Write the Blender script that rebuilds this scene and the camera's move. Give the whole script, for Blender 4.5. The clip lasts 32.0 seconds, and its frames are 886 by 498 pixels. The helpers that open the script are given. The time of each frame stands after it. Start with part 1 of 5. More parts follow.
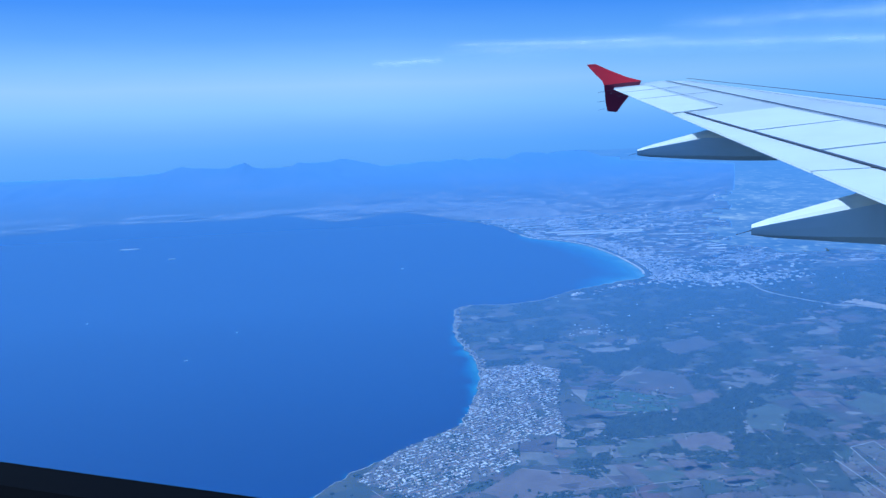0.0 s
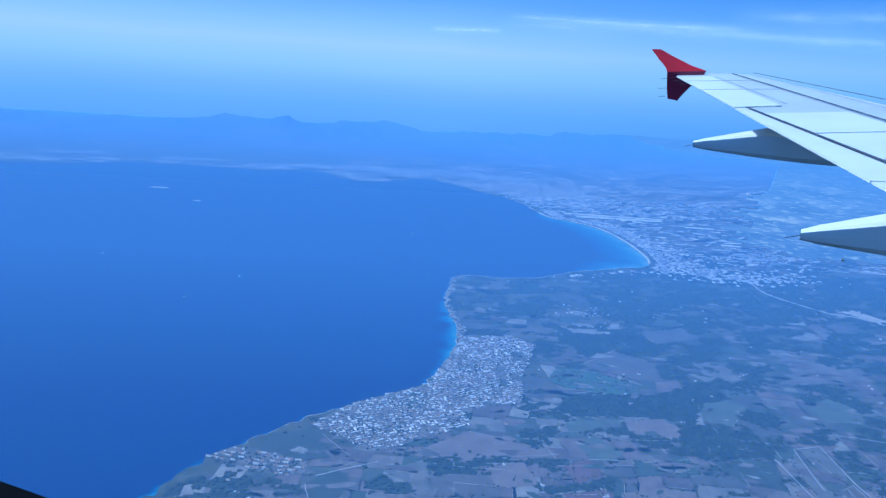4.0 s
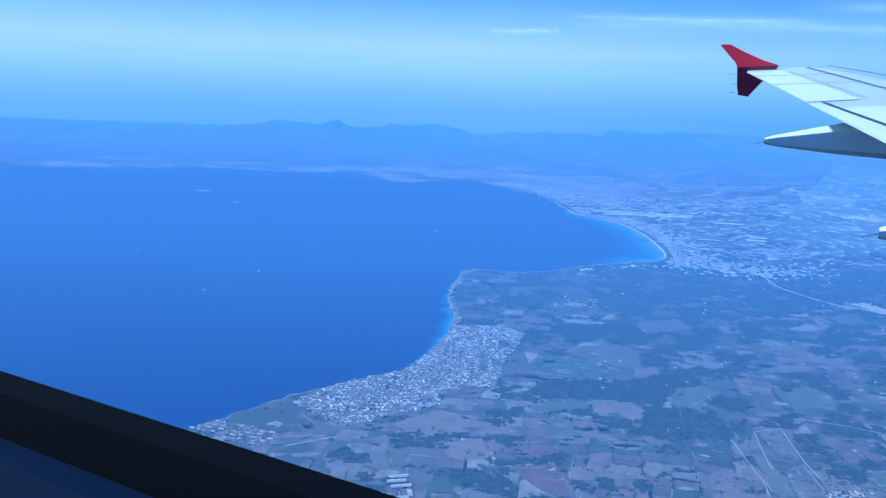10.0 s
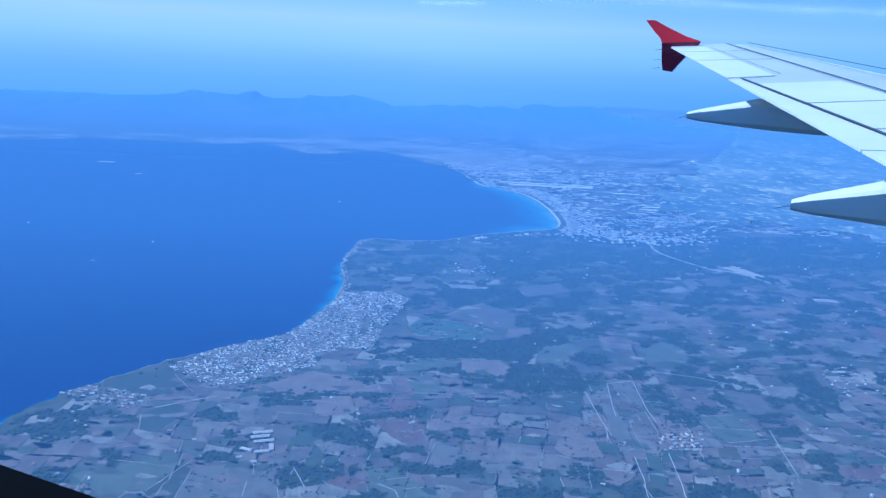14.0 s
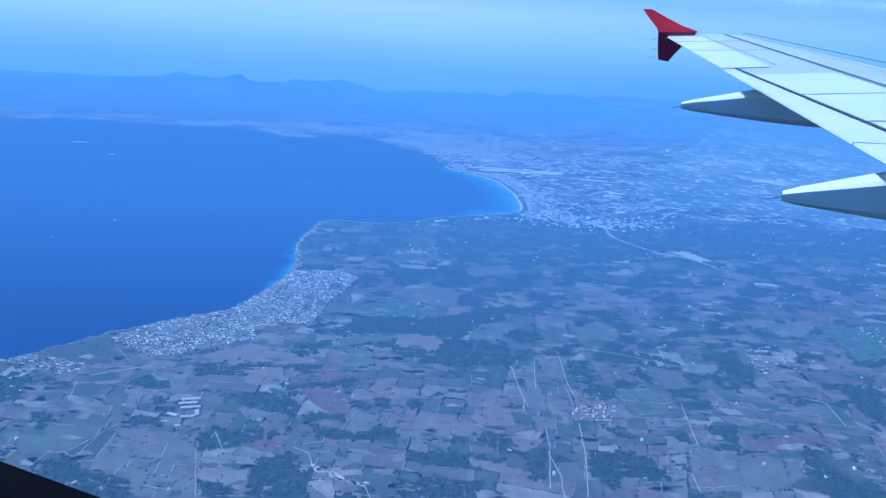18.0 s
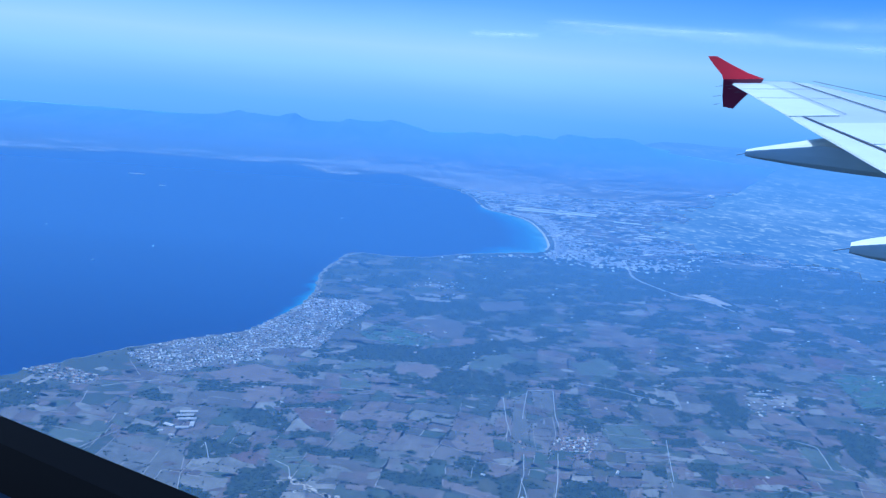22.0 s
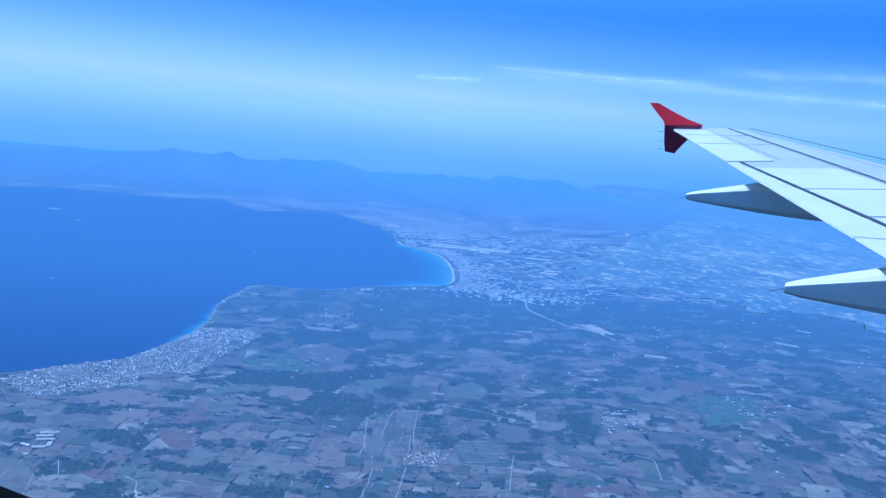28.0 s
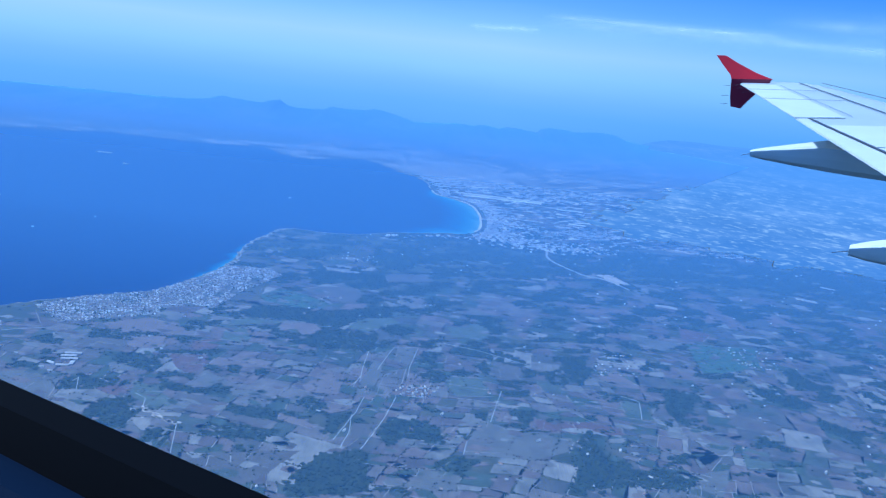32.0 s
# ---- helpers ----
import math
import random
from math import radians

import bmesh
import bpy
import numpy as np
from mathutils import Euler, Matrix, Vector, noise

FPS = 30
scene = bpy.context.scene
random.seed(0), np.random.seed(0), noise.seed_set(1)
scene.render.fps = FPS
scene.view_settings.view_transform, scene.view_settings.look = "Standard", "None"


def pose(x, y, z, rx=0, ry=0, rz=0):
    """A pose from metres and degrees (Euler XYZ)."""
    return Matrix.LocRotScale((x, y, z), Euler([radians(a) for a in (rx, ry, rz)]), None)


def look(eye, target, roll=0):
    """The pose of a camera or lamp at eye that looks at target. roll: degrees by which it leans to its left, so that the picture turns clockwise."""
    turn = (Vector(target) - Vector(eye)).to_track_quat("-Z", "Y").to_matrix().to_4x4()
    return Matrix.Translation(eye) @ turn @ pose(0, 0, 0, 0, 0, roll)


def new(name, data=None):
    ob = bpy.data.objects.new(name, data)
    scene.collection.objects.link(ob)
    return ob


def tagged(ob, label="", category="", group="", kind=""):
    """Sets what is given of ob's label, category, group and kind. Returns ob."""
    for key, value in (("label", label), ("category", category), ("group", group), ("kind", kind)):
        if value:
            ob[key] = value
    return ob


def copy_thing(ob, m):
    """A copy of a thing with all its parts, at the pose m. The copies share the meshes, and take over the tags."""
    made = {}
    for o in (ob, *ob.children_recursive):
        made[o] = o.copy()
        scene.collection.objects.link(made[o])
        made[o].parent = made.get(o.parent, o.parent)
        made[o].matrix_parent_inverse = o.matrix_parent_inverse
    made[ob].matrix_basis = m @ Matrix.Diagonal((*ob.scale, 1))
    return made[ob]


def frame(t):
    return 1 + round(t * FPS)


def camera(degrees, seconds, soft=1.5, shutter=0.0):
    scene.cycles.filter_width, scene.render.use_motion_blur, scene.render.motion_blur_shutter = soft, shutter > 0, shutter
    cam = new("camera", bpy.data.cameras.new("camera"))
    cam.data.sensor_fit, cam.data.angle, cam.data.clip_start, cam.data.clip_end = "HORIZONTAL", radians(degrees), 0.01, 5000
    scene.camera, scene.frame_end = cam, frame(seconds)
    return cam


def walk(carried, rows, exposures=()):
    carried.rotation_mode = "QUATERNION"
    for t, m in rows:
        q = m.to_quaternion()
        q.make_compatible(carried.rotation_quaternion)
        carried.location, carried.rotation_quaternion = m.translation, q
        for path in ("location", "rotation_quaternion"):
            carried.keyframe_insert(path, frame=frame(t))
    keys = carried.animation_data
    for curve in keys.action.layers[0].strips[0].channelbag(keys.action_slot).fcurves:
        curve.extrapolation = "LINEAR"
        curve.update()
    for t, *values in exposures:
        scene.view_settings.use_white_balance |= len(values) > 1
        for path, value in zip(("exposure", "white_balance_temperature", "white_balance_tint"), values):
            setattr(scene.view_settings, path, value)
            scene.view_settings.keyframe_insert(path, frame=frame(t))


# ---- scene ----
# The whole place is one model: 1 unit stands for about 120 m of land.
# ---- camera ----
cam = camera(60.53, 32.0, soft=1.35)


def eye(t):
    s = t - 16.0
    return Vector((1.43714 * s + 0.000504 * s * s, -0.78319 * s - 0.000913 * s * s, 30.0 + 0.04026 * s))


# seconds, heading of the view, tilt, lean (degrees), and the small shift of the carrying arm (up)
VIEW = [
    (0, 7.68, -10.18, -1.87, -0.059), (0.5, 7.13, -10.59, -2.80, -0.047), (1, 5.09, -11.40, -3.26, -0.034),
    (1.5, 4.85, -13.13, -1.23, -0.015), (2, 6.35, -16.92, 2.76, 0.004), (2.5, 3.57, -13.23, 2.28, 0.003),
    (4.5, 4.97, -12.44, 4.07, 0.002), (5, 5.55, -12.56, 4.23, 0.001), (5.5, 5.88, -12.67, 4.55, 0.002),
    (6, 5.80, -12.76, 4.59, 0.003), (6.5, 5.33, -12.80, 3.69, 0.003), (7, 5.36, -12.93, 3.78, 0.003),
    (7.5, 5.72, -15.16, 5.46, -0.003), (8, 5.47, -17.71, 6.78, -0.008), (8.5, 4.78, -19.54, 6.26, -0.002),
    (9, 3.58, -18.42, 7.44, 0.004), (9.5, 1.54, -14.33, 2.26, -0.019), (10, -0.58, -12.53, 2.06, -0.042),
    (10.5, -0.36, -11.68, 1.21, -0.029), (11, 0.56, -12.00, 1.56, -0.015), (11.5, 1.88, -12.09, 1.98, -0.010),
    (12, 2.31, -12.33, 2.26, -0.005), (12.5, 2.71, -12.62, 2.20, -0.000), (13, 4.16, -13.79, 2.78, 0.005),
    (13.5, 4.32, -14.08, 2.72, 0.006), (14, 4.72, -14.31, 2.85, 0.007), (14.5, 4.66, -14.50, 2.89, 0.008),
    (16.5, 4.78, -14.99, 3.04, 0.016), (17, 4.87, -15.10, 2.61, 0.018), (17.5, 5.09, -15.18, 4.11, 0.017),
    (18, 5.21, -15.25, 3.68, 0.015), (18.5, 5.25, -15.36, 3.67, 0.014), (19, 5.14, -15.36, 3.99, 0.013),
    (19.5, 4.88, -15.33, 3.81, 0.019), (20, 6.58, -15.57, 4.37, 0.024), (20.5, 7.83, -15.60, 6.29, 0.016),
    (21, 7.01, -14.02, 5.87, 0.009), (21.5, 2.06, -12.86, 5.08, -0.000), (22, 0.55, -12.46, 4.42, -0.009),
    (22.5, 1.28, -12.61, 4.63, -0.005), (23, 2.25, -12.84, 4.65, -0.001), (23.5, 2.78, -13.04, 4.68, 0.002),
    (24, 2.98, -13.22, 4.82, 0.005), (24.5, 3.14, -13.29, 4.73, 0.003), (26.5, 3.41, -11.84, 4.59, -0.008),
    (27, 3.23, -10.22, 5.28, -0.010), (27.5, 4.42, -9.47, 5.32, -0.012), (28, 4.04, -9.08, 5.16, -0.013),
    (28.5, 3.42, -9.09, 4.67, -0.013), (29, 3.08, -9.45, 5.03, -0.014), (29.5, 2.54, -9.74, 4.59, -0.010),
    (30, 2.41, -10.50, 4.20, -0.006), (30.5, 2.40, -11.76, 4.50, -0.007), (31, 1.52, -13.69, 5.56, -0.008),
    (31.5, 1.13, -13.35, 6.45, -0.012), (32, 0.17, -13.01, 5.81, -0.016),
]


def view_pose(yaw, tilt, lean, e):
    y, p = radians(yaw), radians(tilt)
    ahead = Vector((math.sin(y) * math.cos(p), math.cos(y) * math.cos(p), math.sin(p)))
    return look(e, e + ahead, lean)


walk(cam, [(t, view_pose(yaw, tilt, lean, eye(t) + Vector((0, 0, up)))) for t, yaw, tilt, lean, up in VIEW],
     exposures=[(t, e, 4620, 2) for t, e in ((0.0, 0.42), (6.0, 0.5), (7.5, 0.6), (8.5, 1.0), (9.0, 1.08), (9.6, 0.8), (10.5, 0.55), (14.0, 0.55), (24.0, 0.58), (32.0, 0.55))])

# ---- light ----
SUN_AZ, SUN_EL = -64.0, 50.0
world = bpy.data.worlds.new("sky")
scene.world = world
world.use_nodes = True
wn, wl = world.node_tree.nodes, world.node_tree.links
sky = wn.new("ShaderNodeTexSky")
sky.sky_type, sky.sun_disc = "NISHITA", False
sky.sun_elevation, sky.sun_rotation = radians(SUN_EL), radians(SUN_AZ)
sky.altitude, sky.air_density, sky.dust_density, sky.ozone_density = 3500, 1.0, 0.3, 2.0
wl.new(sky.outputs[0], wn["Background"].inputs[0])
wn["Background"].inputs[1].default_value = 0.14
sun = new("sun", bpy.data.lights.new("sun", "SUN"))
sun.data.energy, sun.data.angle, sun.data.color = 3.2, radians(0.53), (1.0, 0.95, 0.88)
_a, _e = radians(SUN_AZ), radians(SUN_EL)
SUN_WAY = Vector((math.sin(_a) * math.cos(_e), math.cos(_a) * math.cos(_e), math.sin(_e)))
sun.matrix_world = look(SUN_WAY * 200, (0, 0, 0))


# ---- materials ----
def material(name, rough=0.8, metal=0.0):
    m = bpy.data.materials.new(name)
    m.use_nodes = True
    b = m.node_tree.nodes["Principled BSDF"]
    b.inputs["Roughness"].default_value, b.inputs["Metallic"].default_value = rough, metal
    return m, m.node_tree.nodes, m.node_tree.links, b


def ramp(nodes, stops, mode="LINEAR"):
    r = nodes.new("ShaderNodeValToRGB")
    r.color_ramp.interpolation = mode
    e = r.color_ramp.elements
    while len(e) < len(stops):
        e.new(0.5)
    for k, (at, c) in enumerate(stops):
        e[k].position = at
        e[k].color = (*c, 1) if len(c) == 3 else c
    return r


def noise_at(nodes, links, scale, detail=4.0, rough=0.55, stretch=None):
    c = nodes.new("ShaderNodeTexCoord")
    n = nodes.new("ShaderNodeTexNoise")
    n.inputs["Scale"].default_value, n.inputs["Detail"].default_value, n.inputs["Roughness"].default_value = scale, detail, rough
    if stretch:
        mp = nodes.new("ShaderNodeMapping")
        mp.inputs["Scale"].default_value = stretch
        links.new(c.outputs["Object"], mp.inputs[0])
        links.new(mp.outputs[0], n.inputs[0])
    else:
        links.new(c.outputs["Object"], n.inputs[0])
    return n


def mix(nodes, links, fac, a, b, kind="MIX"):
    m = nodes.new("ShaderNodeMix")
    m.data_type, m.blend_type = "RGBA", kind
    for sock, v in ((m.inputs[0], fac), (m.inputs[6], a), (m.inputs[7], b)):
        if hasattr(v, "is_output"):
            links.new(v, sock)
        elif isinstance(v, (int, float)):
            sock.default_value = v
        else:
            sock.default_value = (*v, 1)
    return m.outputs[2]


def relief(nodes, links, bsdf, height, strength, distance):
    b = nodes.new("ShaderNodeBump")
    b.inputs["Strength"].default_value, b.inputs["Distance"].default_value = strength, distance
    links.new(height, b.inputs["Height"])
    links.new(b.outputs[0], bsdf.inputs["Normal"])


def speckled(name, c1, c2, scale, rough=0.85, c3=None, fine=9.0, bump=0.3, dist=0.05, grain=(0.72, 1.25)):
    """Two scales of noise between two or three colours, with relief."""
    m, n, l, b = material(name, rough)
    a = noise_at(n, l, scale)
    f = noise_at(n, l, scale * fine, 3.0)
    col = ramp(n, [(0.35, c1), (0.65, c2)])
    l.new(a.outputs[0], col.inputs[0])
    shade = ramp(n, [(0.3, (grain[0],) * 3), (0.7, (grain[1],) * 3)])
    l.new(f.outputs[0], shade.inputs[0])
    out = mix(n, l, 1.0, col.outputs[0], shade.outputs[0], "MULTIPLY")
    if c3:
        g = noise_at(n, l, scale * 0.23, 2.0)
        mask = ramp(n, [(0.5, (0, 0, 0)), (0.62, (1, 1, 1))])
        l.new(g.outputs[0], mask.inputs[0])
        out = mix(n, l, mask.outputs[0], out, c3)
    l.new(out, b.inputs["Base Color"])
    relief(n, l, b, f.outputs[0], bump, dist)
    return m


SOILS = [(0.00, (0.107, 0.088, 0.078)), (0.17, (0.147, 0.131, 0.115)), (0.33, (0.081, 0.081, 0.070)), (0.47, (0.158, 0.152, 0.130)),
         (0.57, (0.069, 0.084, 0.062)), (0.66, (0.141, 0.112, 0.098)), (0.78, (0.053, 0.074, 0.048)), (0.90, (0.222, 0.212, 0.182))]


def field_material(name, own):
    """Ploughed and fallow plots: a colour for each plot, furrows and blotches."""
    m, n, l, b = material(name, 0.95)
    src = n.new("ShaderNodeObjectInfo").outputs["Random"] if own else n.new("ShaderNodeNewGeometry").outputs["Random Per Island"]
    col = ramp(n, SOILS, "CONSTANT")
    l.new(src, col.inputs[0])
    geo = n.new("ShaderNodeNewGeometry")
    blot = n.new("ShaderNodeTexNoise")
    blot.inputs["Scale"].default_value, blot.inputs["Detail"].default_value = 0.55, 5
    l.new(geo.outputs["Position"], blot.inputs[0])
    t = ramp(n, [(0.3, (0.68, 0.7, 0.72)), (0.7, (1.25, 1.2, 1.15))])
    l.new(blot.outputs[0], t.inputs[0])
    mp = n.new("ShaderNodeMapping")
    mp.inputs["Rotation"].default_value = (0, 0, radians(-8))
    mp.inputs["Scale"].default_value = (9, 0.6, 1)
    l.new(geo.outputs["Position"], mp.inputs[0])
    fur = n.new("ShaderNodeTexNoise")
    fur.inputs["Scale"].default_value, fur.inputs["Detail"].default_value = 1.0, 2
    l.new(mp.outputs[0], fur.inputs[0])
    t2 = ramp(n, [(0.35, (0.85, 0.85, 0.85)), (0.65, (1.12, 1.12, 1.12))])
    l.new(fur.outputs[0], t2.inputs[0])
    out = mix(n, l, 1.0, col.outputs[0], t.outputs[0], "MULTIPLY")
    out = mix(n, l, 1.0, out, t2.outputs[0], "MULTIPLY")
    l.new(out, b.inputs["Base Color"])
    relief(n, l, b, fur.outputs[0], 0.3, 0.03)
    return m


M_FIELD, M_FIELDS = field_material("plot_soil", True), field_material("plot_soil_far", False)
M_SCRUB = speckled("scrub", (0.035, 0.045, 0.022), (0.085, 0.085, 0.05), 0.35, 0.95, c3=(0.11, 0.10, 0.065), bump=0.6)
M_WOOD = speckled("pine_wood", (0.014, 0.026, 0.012), (0.035, 0.05, 0.022), 1.2, 0.95, bump=0.8)
M_ROAD = speckled("pale_asphalt", (0.30, 0.29, 0.265), (0.40, 0.385, 0.35), 2.0, 0.85)
M_LANE = speckled("dry_lane", (0.26, 0.23, 0.19), (0.36, 0.32, 0.27), 2.0, 0.9)
M_SAND = speckled("beach_sand", (0.62, 0.55, 0.43), (0.72, 0.66, 0.54), 1.5, 0.9)
M_ROCK = speckled("shore_rock", (0.36, 0.31, 0.24), (0.5, 0.45, 0.36), 1.4, 0.9, bump=0.8)
M_HILL = speckled("mountain_rock", (0.035, 0.045, 0.035), (0.16, 0.15, 0.12), 0.07, 0.95, c3=(0.20, 0.18, 0.15), bump=0.6, dist=0.5)


def island_paint(name, stops, rough):
    m, n, l, b = material(name, rough)
    col = ramp(n, stops, "CONSTANT")
    l.new(n.new("ShaderNodeNewGeometry").outputs["Random Per Island"], col.inputs[0])
    g = noise_at(n, l, 14.0, 3)
    t = ramp(n, [(0.3, (0.8, 0.8, 0.8)), (0.7, (1.1, 1.1, 1.1))])
    l.new(g.outputs[0], t.inputs[0])
    l.new(mix(n, l, 1.0, col.outputs[0], t.outputs[0], "MULTIPLY"), b.inputs["Base Color"])
    return m


M_WALL = island_paint("rendered_wall", [(0, (0.72, 0.70, 0.64)), (0.5, (0.55, 0.51, 0.44)), (0.8, (0.80, 0.79, 0.76))], 0.8)
M_TILE = island_paint("house_roof", [(0, (0.74, 0.71, 0.67)), (0.36, (0.30, 0.21, 0.16)), (0.6, (0.62, 0.57, 0.50)), (0.8, (0.19, 0.14, 0.12))], 0.85)
M_DRY = island_paint("dry_pale_plots", [(0, (0.13, 0.11, 0.08)), (0.26, (0.24, 0.21, 0.16)), (0.46, (0.44, 0.40, 0.33)), (0.74, (0.74, 0.72, 0.66))], 0.95)
M_SHED = island_paint("flat_roof", [(0, (0.64, 0.63, 0.61)), (0.4, (0.42, 0.40, 0.37)), (0.6, (0.80, 0.79, 0.78))], 0.6)
M_RUNWAY = speckled("pale_concrete", (0.62, 0.63, 0.58), (0.74, 0.75, 0.70), 0.8, 0.85)


def sea_material():
    """Deep water, turning turquoise over the sand of the shallows."""
    m, n, l, b = material("sea_water", 0.34)
    b.inputs["IOR"].default_value = 1.33
    b.inputs["Specular IOR Level"].default_value = 0.12
    at = n.new("ShaderNodeAttribute")
    at.attribute_name = "shore"
    w = noise_at(n, l, 0.35, 4)
    add = n.new("ShaderNodeMath")
    add.operation = "MULTIPLY_ADD"
    l.new(w.outputs[0], add.inputs[0])
    add.inputs[1].default_value = 0.35
    l.new(at.outputs["Fac"], add.inputs[2])
    col = ramp(n, [(0.20, (0.16, 0.36, 0.40)), (0.34, (0.05, 0.22, 0.32)), (0.46, (0.02, 0.14, 0.26)), (0.72, (0.003, 0.052, 0.17)), (1.0, (0.0003, 0.015, 0.105))])
    l.new(add.outputs[0], col.inputs[0])
    big = noise_at(n, l, 0.018, 3, stretch=(1, 2.2, 1))
    t = ramp(n, [(0.35, (0.86, 0.9, 0.94)), (0.65, (1.12, 1.08, 1.05))])
    l.new(big.outputs[0], t.inputs[0])
    l.new(mix(n, l, 1.0, col.outputs[0], t.outputs[0], "MULTIPLY"), b.inputs["Base Color"])
    chop = noise_at(n, l, 6.0, 4)
    relief(n, l, b, chop.outputs[0], 0.25, 0.02)
    return m


M_SEA = sea_material()


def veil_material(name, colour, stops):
    """See-through sheet imitating haze: the veil is painted thicker with distance over the land."""
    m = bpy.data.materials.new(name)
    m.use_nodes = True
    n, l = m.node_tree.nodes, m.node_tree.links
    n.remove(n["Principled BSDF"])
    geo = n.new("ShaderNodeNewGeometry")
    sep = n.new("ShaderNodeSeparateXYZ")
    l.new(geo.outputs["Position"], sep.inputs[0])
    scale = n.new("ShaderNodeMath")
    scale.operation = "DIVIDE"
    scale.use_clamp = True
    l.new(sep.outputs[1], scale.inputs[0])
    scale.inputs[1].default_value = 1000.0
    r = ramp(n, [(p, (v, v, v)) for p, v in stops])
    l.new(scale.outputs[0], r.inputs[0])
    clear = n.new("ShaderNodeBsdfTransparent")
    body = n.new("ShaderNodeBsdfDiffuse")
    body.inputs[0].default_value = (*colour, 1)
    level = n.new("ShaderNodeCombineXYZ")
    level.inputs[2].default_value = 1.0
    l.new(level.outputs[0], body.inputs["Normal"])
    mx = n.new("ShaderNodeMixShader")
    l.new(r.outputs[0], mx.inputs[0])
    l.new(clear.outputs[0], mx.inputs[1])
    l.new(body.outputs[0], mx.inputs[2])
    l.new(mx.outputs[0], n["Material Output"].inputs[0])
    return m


# haze colour, and its opacity by distance, painted onto the sheet
HAZE_TINT = (0.158, 0.335, 0.705)
M_HAZE = veil_material("painted_haze", HAZE_TINT,
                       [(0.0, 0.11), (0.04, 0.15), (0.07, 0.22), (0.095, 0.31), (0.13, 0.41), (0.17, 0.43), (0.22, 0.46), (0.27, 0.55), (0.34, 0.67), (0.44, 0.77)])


def painted(name, c, rough=0.35):
    m, n, l, b = material(name, rough)
    g = noise_at(n, l, 0.004, 6)
    t = ramp(n, [(0.35, tuple(0.93 * v for v in c)), (0.7, tuple(min(1.0, 1.05 * v) for v in c))])
    l.new(g.outputs[0], t.inputs[0])
    l.new(t.outputs[0], b.inputs["Base Color"])
    return m


M_WING = painted("wing_skin_paint", (0.48, 0.53, 0.57), 0.38)
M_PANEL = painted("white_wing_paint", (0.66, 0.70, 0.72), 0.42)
# blue shade of the fairing sides, put into their base colour
M_CANOE = painted("fairing_shade_blue", (0.42, 0.56, 0.80), 0.4)
M_RED = painted("red_paint", (0.55, 0.012, 0.03), 0.35)
M_SEAL = painted("dark_gap_sealant", (0.05, 0.065, 0.10), 0.7)
# navy trim and black rubber, with the cabin's shade put into both colours
M_TRIM = painted("shade_dark_navy_trim", (0.004, 0.010, 0.028), 0.7)
M_RUBBER = painted("shade_black_rubber", (0.002, 0.0025, 0.004), 0.85)
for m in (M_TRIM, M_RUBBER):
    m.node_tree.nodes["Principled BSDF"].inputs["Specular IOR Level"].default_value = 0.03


# ---- building helpers ----
def mesh_from(name, verts, faces, mats, index=None, smooth=False):
    me = bpy.data.meshes.new(name)
    me.from_pydata([tuple(map(float, v)) for v in verts], [], [tuple(map(int, f)) for f in faces])
    for m in mats:
        me.materials.append(m)
    if index is not None:
        me.polygons.foreach_set("material_index", np.asarray(index, dtype=np.int32))
    if smooth:
        me.polygons.foreach_set("use_smooth", np.ones(len(me.polygons), dtype=bool))
    me.update()
    return me


def part(name, data, parent, label=""):
    ob = new(name, data)
    ob.parent = parent
    return tagged(ob, label) if label else ob


def way(az):
    return Vector((math.sin(radians(az)), math.cos(radians(az)), 0.0))


def curve_through(points, steps):
    """Catmull-Rom through plan points."""
    p = [Vector((*q, 0.0)) for q in points]
    p = [p[0] * 2 - p[1]] + p + [p[-1] * 2 - p[-2]]
    out = []
    for i in range(1, len(p) - 2):
        a, b, c, d = p[i - 1:i + 3]
        for k in range(steps):
            t = k / steps
            out.append(0.5 * ((2 * b) + (c - a) * t + (2 * a - 5 * b + 4 * c - d) * t * t + (3 * b - a - 3 * c + d) * t ** 3))
    out.append(p[-2])
    return [(v.x, v.y) for v in out]


def inside(poly, pts):
    """Which of the points lie in the outline."""
    pts = np.asarray(pts, float)
    x, y = pts[:, 0], pts[:, 1]
    hit = np.zeros(len(pts), bool)
    for (x0, y0), (x1, y1) in zip(poly, poly[1:] + poly[:1]):
        cross = (y0 > y) != (y1 > y)
        if y1 != y0:
            hit ^= cross & (x < (x1 - x0) * (y - y0) / (y1 - y0) + x0)
    return hit


def fill(name, outline, z, mats, skirt=0.0, banked=None):
    """A flat sheet with the given outline, and a low bank down from its rim."""
    from mathutils.geometry import tessellate_polygon
    v = [Vector((x, y, z)) for x, y in outline]
    faces = [tuple(f) for f in tessellate_polygon([v])]
    up = []
    for a, b, c in faces:
        up.append((a, b, c) if (v[b] - v[a]).cross(v[c] - v[a]).z > 0 else (a, c, b))
    if skirt:
        n = len(v)
        v += [Vector((p.x, p.y, z - skirt)) for p in v]
        up += [(i, n + i, n + (i + 1) % n, (i + 1) % n) for i in range(n if banked is None else banked)]
    return mesh_from(name, v, up, mats)


